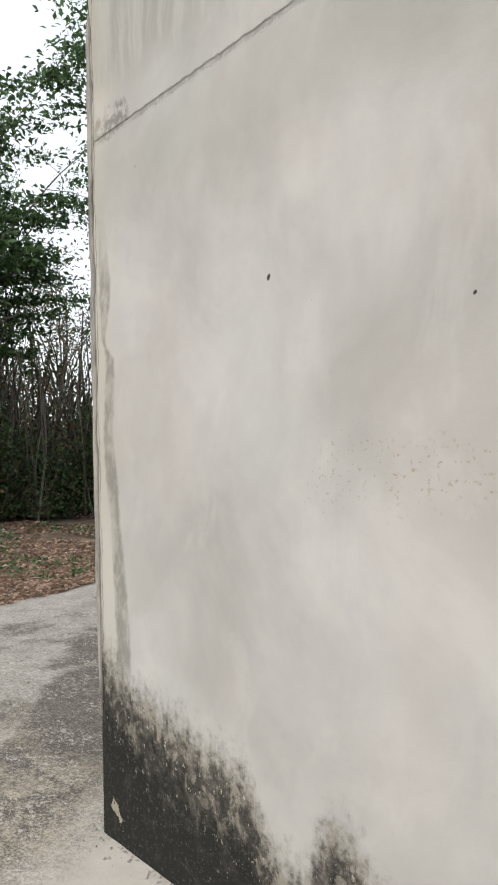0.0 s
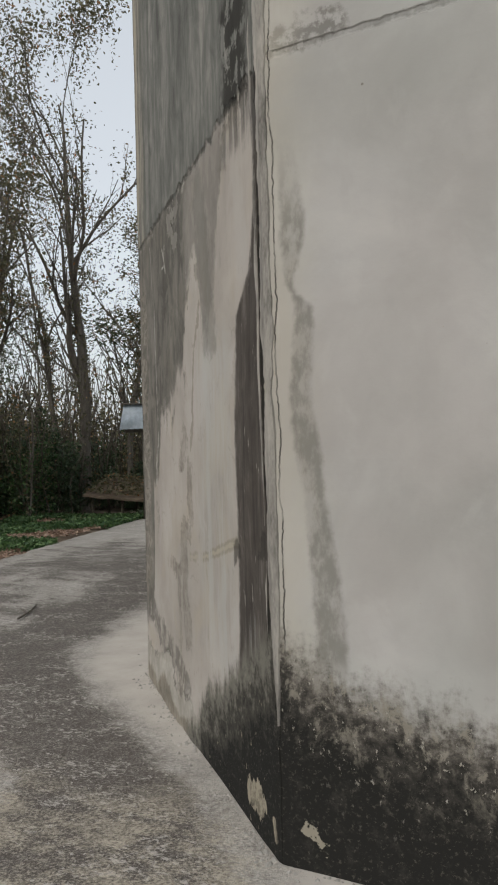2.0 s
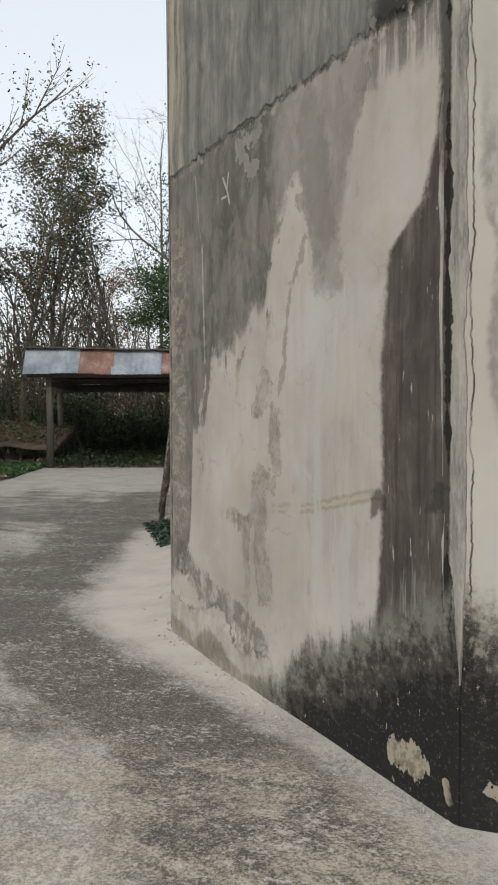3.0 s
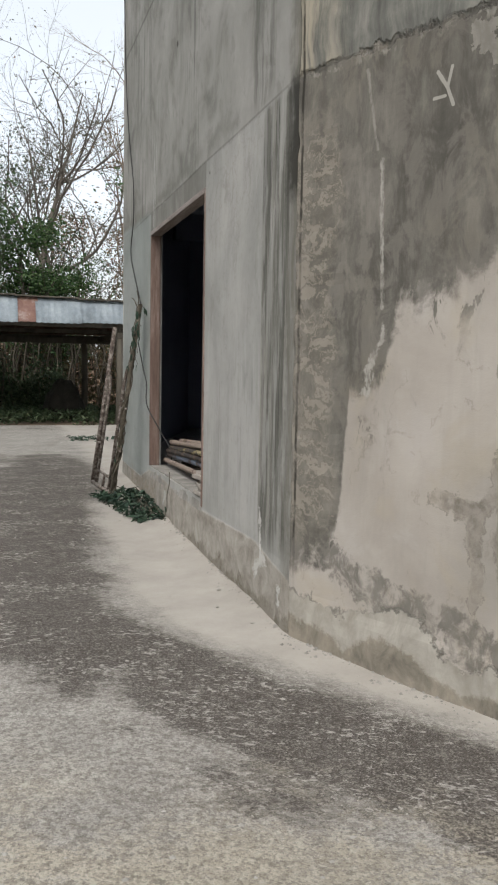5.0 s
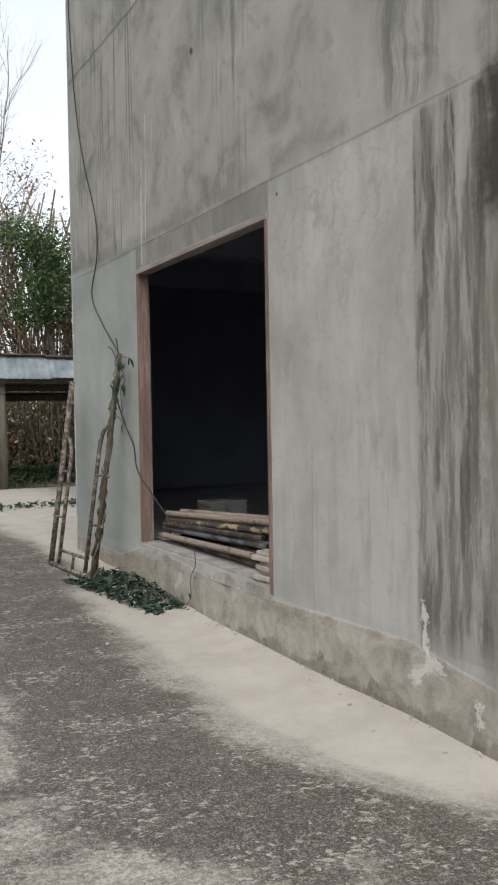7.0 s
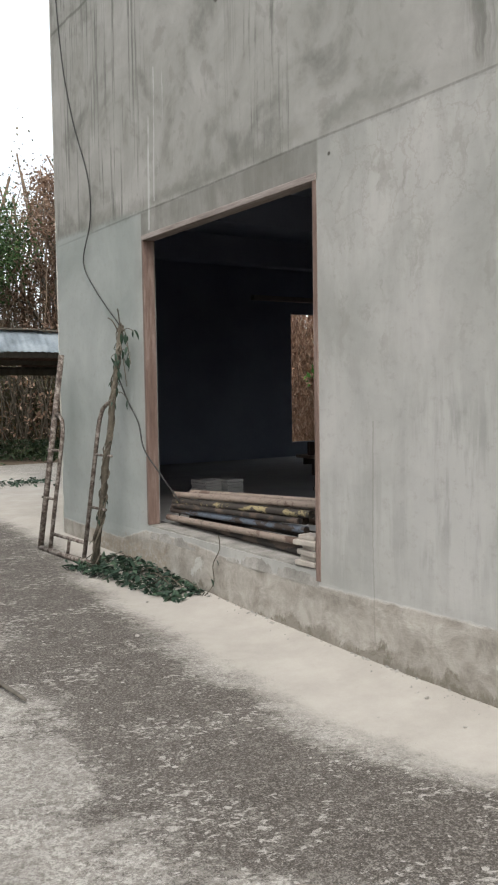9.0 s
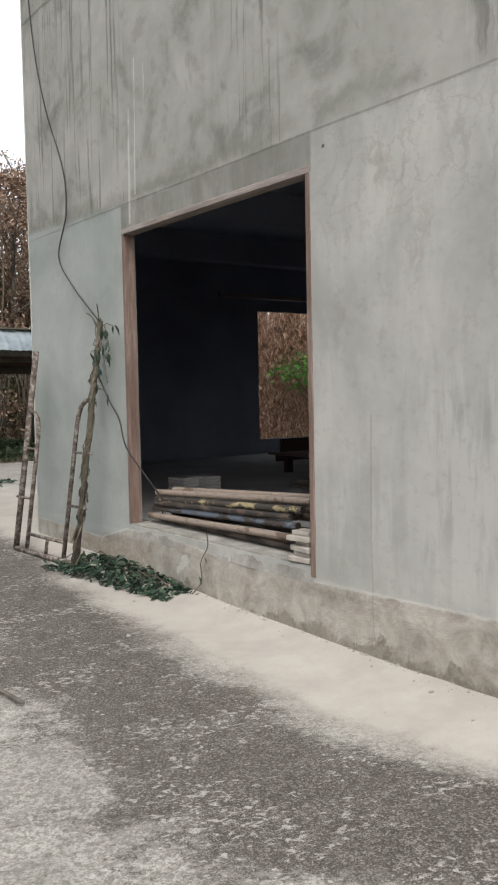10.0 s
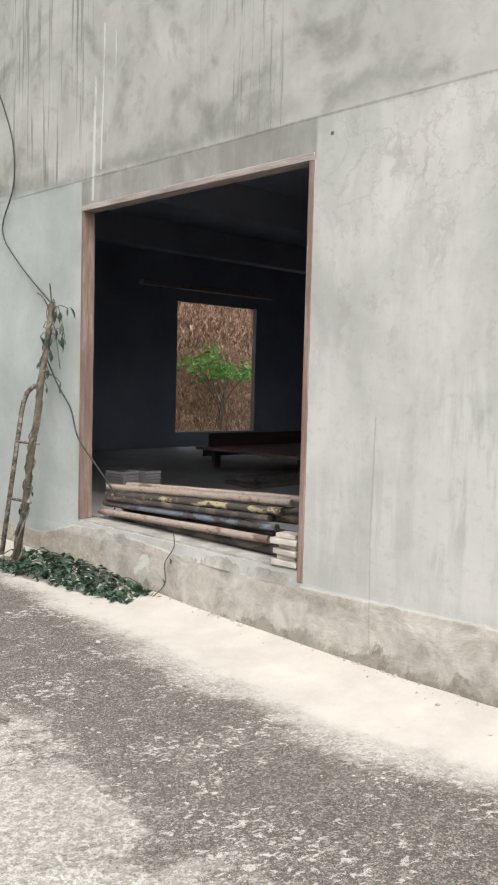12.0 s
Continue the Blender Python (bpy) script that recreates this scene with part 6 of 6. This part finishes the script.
def tree(label, x, y, height, radius, seed, bark, leaf=None, count=0, size=0.12, drape=0, drape_mat=None, clump=0.25, lean_to=(0, 0), **style):
    p = {**STYLE, **style}
    r = random.Random(seed)
    ob = thing("tree", label, "tree", at=(x, y, soil_height(x, y) - 0.05))
    wood, tips = Tubes(), []
    limb(r, (0, 0, 0), (lean_to[0], lean_to[1], 1), height * p.get("stem", 0.72), radius, 0, wood, tips, p)
    wood.object("trunk", bark, ob)
    g = np.random.default_rng(seed)
    if leaf and count:
        bunches = g.integers(0, len(tips), max(20, len(tips) // 4))
        pick = bunches[g.integers(0, len(bunches), count)]
        base = np.array([tips[i][0] for i in pick])
        # leaves gather in clumps round some of the twigs
        near = base + g.normal(size=(count, 3)) * clump * np.array([1, 1, p.get("layer", 0.55)])
        leaves_object("crown", near, g.uniform(0.6, 1.3, count) * size, leaf, ob, seed, 0.35)
    if drape:
        pts, siz = [], []
        stem = wood.v[: 8 * 12]
        for k in range(1500):
            q = r.choice(stem)
            pts.append((q.x + r.gauss(0, 0.12), q.y + r.gauss(0, 0.12), q.z + r.uniform(-0.6, 0.6)))
            siz.append(r.uniform(0.06, 0.13))
        high = sorted(tips, key=lambda q: -q[0].z)
        for k in range(int(drape * 0.6)):
            q = high[int(len(high) * r.random() ** 1.6 * 0.75)][0]
            run = r.uniform(0.5, 2.4) if r.random() < 0.5 else r.uniform(0.1, 0.7)
            m = int(run * 17)
            wx, wy = r.gauss(0, 0.16), r.gauss(0, 0.16)
            for i in range(m):
                pts.append((q.x + wx + r.gauss(0, 0.06), q.y + wy + r.gauss(0, 0.06), q.z + 0.15 - run * i / m))
                siz.append(r.uniform(0.06, 0.13))
        leaves_object("hanging_vines", pts, siz, drape_mat, ob, seed + 1, 0.1, 0.7)
        up = [q[0] for q in high[: max(8, len(high) // 7)]]
        caps = []
        for k in range(drape * 5):
            q = r.choice(up)
            caps.append((q.x + r.gauss(0, 0.28), q.y + r.gauss(0, 0.28), q.z + r.gauss(0.0, 0.2)))
        leaves_object("vine_cap", caps, [r.uniform(0.07, 0.14) for _ in caps], drape_mat, ob, seed + 2, 0.2, 0.5)
    return ob


tree("tall bare tree with fine upright twigs", -4.9, 31.4, 17.0, 0.10, 42, M_BARK, None, 0, kids=(9, 7, 8), clear=0.38, spread=0.7, lift=0.045, stem=0.66, wander=0.12, thin=0.42)
# west side, across the leaf litter
tree("broad green-leaved tree at the edge of the wood", -13.1, 12.0, 11.9, 0.10, 21, M_BARK, M_GREEN, 20000, 0.15, clump=0.26, layer=0.2, kids=(15, 7, 4), clear=0.34, spread=1.05, lift=0.02)
tree("green-leaved tree at the edge of the wood", -13.6, 11.2, 9.0, 0.16, 22, M_BARK, M_GREEN, 6500, 0.10, clump=0.24, kids=(10, 6, 4), clear=0.45, spread=1.0, lift=0.02)
tree("tall tree smothered in olive climbing vines", -9.1, 22.7, 15.0, 0.19, 23, M_BARK, M_OLIVE, 2400, 0.10, 310, M_OLIVE, clump=0.32, kids=(11, 6, 4), clear=0.3, spread=0.5, lift=0.1, lean_to=(-0.03, 0))
tree("slender tree draped in olive vines", -10.9, 19.9, 10.2, 0.17, 24, M_BARK, M_OLIVE, 1600, 0.10, 220, M_OLIVE, clump=0.25, kids=(9, 6, 4), clear=0.4, spread=0.55, lift=0.08)
tree("slender tree draped in olive vines", -12.2, 19.4, 9.8, 0.14, 25, M_BARK, M_OLIVE, 1500, 0.11, 240, M_OLIVE, clump=0.13, kids=(7, 5, 4), clear=0.5, spread=0.55, lift=0.08)
tree("small spreading tree with feathery green leaves", -10.6, 15.6, 6.8, 0.09, 26, M_BARK, M_GREEN, 5000, 0.12, clump=0.26, layer=0.22, kids=(10, 5, 4), clear=0.35, spread=1.0, lift=0.0)
tree("thin tree with sparse small leaves", -7.7, 26.4, 12.0, 0.12, 27, M_BARK, M_DEEP, 5200, 0.13, clump=0.22, kids=(11, 5, 4), clear=0.3, spread=0.6)
tree("thin twisted tree hung with dry vines", -8.3, 24.6, 11.5, 0.11, 28, M_BARK, M_OLIVE, 3000, 0.12, 200, M_OLIVE, kids=(9, 5, 4), clear=0.3, spread=0.6)
tree("thin tree hung with dry vines", -10.6, 25.5, 13.0, 0.12, 29, M_BARK, M_OLIVE, 2500, 0.12, 220, M_OLIVE, clump=0.13, kids=(8, 5, 4), clear=0.35, spread=0.5)
# north side, behind the shed
tree("tall bare tree with tan bark and fine twigs", -0.75, 29.4, 16.5, 0.15, 31, M_BARK_TAN, None, 0, kids=(6, 7, 9), clear=0.48, spread=0.5, lift=0.06, shrink=0.5, stem=0.7, wander=0.10, thin=0.45)
tree("bare grey tree with crooked limbs", -3.75, 29.6, 14.5, 0.16, 32, M_BARK, M_OLIVE, 500, 0.1, kids=(9, 7, 7), clear=0.42, spread=0.85, wander=0.16, lift=0.05, shrink=0.50)
tree("bare grey tree with fine twigs", 1.6, 31.0, 13.0, 0.15, 33, M_BARK_TAN, None, 0, kids=(9, 7, 6), clear=0.35, spread=0.62, lift=0.06, stem=0.62)
tree("bare tree with fine upright twigs", -2.0, 33.0, 15.0, 0.14, 34, M_BARK, None, 0, kids=(9, 7, 6), clear=0.35, spread=0.62, lift=0.06, stem=0.62)
tree("bare tree with fine upright twigs", -5.6, 31.5, 14.0, 0.14, 35, M_BARK, M_OLIVE, 600, 0.1, kids=(9, 7, 6), clear=0.35, spread=0.62, lift=0.06, stem=0.62)
tree("dense dark green tree behind the shed", -3.6, 26.3, 6.8, 0.12, 36, M_BARK, M_GREEN, 16000, 0.11, clump=0.3, kids=(12, 6, 4), clear=0.25, spread=0.9)
tree("dense dark green tree behind the shed", 1.5, 27.2, 9.6, 0.13, 37, M_BARK, M_GREEN, 7500, 0.12, clump=0.42, kids=(13, 6, 4), clear=0.62, spread=1.0, shrink=0.30, lift=0.0)
tree("brown-leaved tree hung with dead vines", 3.4, 27.6, 9.5, 0.14, 38, M_BARK, M_DRY, 9000, 0.13, 260, M_DRY, clump=0.3, kids=(12, 6, 4), clear=0.2, spread=0.8)
rw = random.Random(77)
for k in range(22):
    x, y = rw.uniform(-26, -13.5), rw.uniform(8, 38)
    tree("slender forest tree with thin grey trunk", x, y, rw.uniform(7, 12), rw.uniform(0.06, 0.11), 100 + k, M_BARK, rw.choice((M_OLIVE, M_DEEP, M_GREEN)), 1500, 0.12, clump=0.25, kids=(9, 5, 3), clear=0.35, spread=0.6)
for k in range(16):
    x, y = rw.uniform(-9.5, 7), rw.uniform(32, 43)
    tree("slender bare forest tree", x, y, rw.uniform(8, 13), rw.uniform(0.06, 0.11), 200 + k, M_BARK, rw.choice((M_OLIVE, M_DRY, M_DEEP)), 1500, 0.14, clump=0.3, kids=(9, 5, 3), clear=0.3, spread=0.6)


# ---- undergrowth, one mass of leaves each ----
def thicket(name, label, x0, x1, y0, y1, tall, count, size, material, seed, stems=0, low=0.0, stem_mat=None, droop=0.0, slim=0.5):
    g = np.random.default_rng(seed)
    ob = thing(name, label, "undergrowth", kind="stuff")
    x, y = g.uniform(x0, x1, count), g.uniform(y0, y1, count)
    top = np.array([tall * (0.72 + 0.85 * noise.noise(Vector((a * 0.55, b * 0.55, seed))) + 0.4 * noise.noise(Vector((a * 1.9, b * 1.9, seed)))) for a, b in zip(x, y)])
    z = 0.1 + low + (top - low) * g.random(count) ** 1.0
    base = np.array([soil_height(a, b) for a, b in zip(x, y)])
    leaves_object("leaves", np.stack([x, y, base + z], 1), g.uniform(0.6, 1.3, count) * size, material, ob, seed, 0.2, droop, slim)
    if stems:
        t = Tubes()
        r = random.Random(seed)
        for k in range(stems):
            sx, sy = r.uniform(x0, x1), r.uniform(y0, y1)
            b = Vector((sx, sy, soil_height(sx, sy) - 0.05))
            h = tall * r.uniform(0.6, 1.3)
            e = b + Vector((r.gauss(0, 0.12) * h, r.gauss(0, 0.12) * h, h))
            t.add(curve_points([b, (b + e) / 2 + rvec(r) * 0.08 * h, e], 4), r.uniform(0.008, 0.03), 4, cap=False)
        t.object("stems", stem_mat or M_STEM, ob)
    return ob


for k, (ya, yb) in enumerate(((5.0, 9.0), (9.0, 12.5), (12.5, 15.0), (15.0, 17.0), (17.0, 19.0), (19.0, 21.0))):
    xa = -12.3 + max(0.0, (ya + yb) / 2 - 12.9) * 0.42
    thicket("undergrowth", "dense dark undergrowth along the edge of the wood", xa - 3.2, xa, ya, yb, 2.7, int(2400 * (yb - ya)), 0.11, M_DEEP, 51, int(26 * (yb - ya)))
    thicket("undergrowth", "dusty olive-brown undergrowth along the edge of the wood", xa - 2.6, xa + 0.1, ya, yb, 2.6, int(2600 * (yb - ya)), 0.10, M_OLIVE, 50, int(18 * (yb - ya)), 0.0, M_BARK)
    thicket("undergrowth", "leafy green bushes in front of the wood", xa - 1.6, xa + 0.15, ya, yb, 2.3, int(1500 * (yb - ya)), 0.10, M_GREEN, 52, 6)
thicket("undergrowth", "tangle of thin bare grey stems at the edge of the wood", -17.5, -13.6, 6.0, 20.0, 4.6, 9000, 0.12, M_OLIVE, 59, 260, 1.2, M_BARK)
thicket("undergrowth", "dense dark undergrowth beyond the shed", -13.5, -8.8, 20.8, 27.0, 2.4, 30000, 0.12, M_DEEP, 53, 260)
thicket("undergrowth", "tangled dry and green growth behind the shed", -9.0, 4.0, 25.2, 27.4, 2.6, 30000, 0.12, M_OLIVE, 54, 420)
thicket("undergrowth", "dark green bushes against the back of the shed", -8.5, -2.8, 23.6, 25.0, 1.9, 15000, 0.12, M_DEEP, 58, 60)
thicket("undergrowth", "tall tangle of brown twigs and dead vines behind the shed", 0.2, 6.0, 28.0, 31.0, 6.6, 9000, 0.11, M_OLIVE, 62, 260, 0.0, M_BARK_TAN)
thicket("undergrowth", "rust-brown dead leaves caught in the tall tangle", 1.8, 6.0, 27.4, 29.5, 5.6, 8000, 0.10, M_DRY, 63, 40, 1.5, M_BARK_TAN)
thicket("undergrowth", "dry brown growth behind the shed", -6.0, 4.0, 24.6, 26.0, 2.3, 4000, 0.12, M_DRY, 55, 160)
thicket("far_woods", "grey-brown woods behind the nearer trees", -17.0, -6.5, 29.0, 37.0, 5.0, 12000, 0.17, M_OLIVE, 60, 300, 0.0, M_BARK)
thicket("far_woods", "far woods closing the view", -34.0, -22.0, 2.0, 44.0, 3.8, 26000, 0.30, M_DEEP, 56, 160)
thicket("far_woods", "far woods closing the view", -22.0, 12.0, 40.0, 44.0, 4.0, 16000, 0.30, M_OLIVE, 57, 160)
# dead growth behind the rear window
thicket("dead_vines", "wall of dead brown vines and leaves behind the building", 4.2, 11.0, 19.0, 20.4, 6.5, 170000, 0.13, M_DEADVINE_LIT, 61, 24, 0.0, M_DRYSTEM_LIT, 2.4, 0.22)
bush_rng = np.random.default_rng(8)
sapling = thing("sapling", "young bright green sapling in front of dead vines", "sapling", at=(6.75, 18.6, 0.1))
for k in range(7):
    t = Tubes()
    a = k * 0.9
    t.add(curve_points([(0, 0, 0), (0.1 * math.cos(a), 0.1 * math.sin(a), 0.9), (0.95 * math.cos(a), 0.3 * math.sin(a), 1.65 + 0.1 * (k % 3))], 5), 0.012, 5)
    t.object("stem", M_STEM, sapling)
bc = np.concatenate([np.array([0.95 * math.cos(k * 0.9) * f, 0.3 * math.sin(k * 0.9) * f, 1.62 + 0.1 * (k % 3)]) + (0, 0, bush_rng.uniform(-0.25, 0.2)) + bush_rng.normal(size=(26, 3)) * (0.22, 0.14, 0.09) for k in range(7) for f in (0.6, 1.0)])
leaves_object("foliage", bc, bush_rng.uniform(0.10, 0.21, len(bc)), M_FRESH, sapling, 9, 0.5)


# ---- leaf litter and weeds on the ground ----
def litter(name, label, x0, x1, y0, y1, count, size, material, seed, lift=0.02, flat=0.7, rise=0.0):
    g = np.random.default_rng(seed)
    x, y = g.uniform(x0, x1, count), g.uniform(y0, y1, count)
    keep = np.array([noise.noise(Vector((a * 0.5, b * 0.5, seed))) > -0.15 for a, b in zip(x, y)])
    x, y = x[keep], y[keep]
    z = np.array([soil_height(min(a, -7.2) if a < -6 else a, b) for a, b in zip(x, y)]) + lift + rise * g.random(len(x))
    ob = leaves_object(name, np.stack([x, y, z], 1), g.uniform(0.6, 1.3, len(x)) * size, material, None, seed, flat)
    return tagged(ob, label, "ground cover", kind="stuff")


litter("leaf_litter", "brown fallen leaves covering the soil", -13.0, -6.95, 4.5, 20.0, 24000, 0.10, M_DRY, 71, 0.04)
litter("leaf_litter", "brown fallen leaves along the edge of the drive", -8.2, -6.68, 4.5, 13.0, 5500, 0.09, M_DRY, 75, 0.04)
litter("weeds", "low green weeds at the edge of the drive", -9.5, -6.72, 12.5, 20.5, 15000, 0.10, M_GREEN, 72, 0.02, 0.3, 0.10)
litter("weeds", "low green weeds among fallen leaves", -11.5, -7.2, 8.0, 12.5, 1800, 0.09, M_GREEN, 73, 0.02, 0.3, 0.06)
litter("weeds", "low green weeds growing in under the shed", -7.0, 4.0, 19.5, 24.5, 15000, 0.10, M_DEEP, 74, 0.02, 0.3, 0.22)
g8 = np.random.default_rng(12)
lx, ly = g8.uniform(-3.4, -1.6, 260), 15.6 + g8.normal(size=260) * 0.25
tagged(leaves_object("fallen_leaves", np.stack([lx, ly, np.array([ground_z(a, b) for a, b in zip(lx, ly)]) + 0.03], 1), g8.uniform(0.05, 0.12, 260), M_CREEPER, None, 13, 0.6), "line of dark creeper leaves lying on the drive", "leaves", kind="stuff")
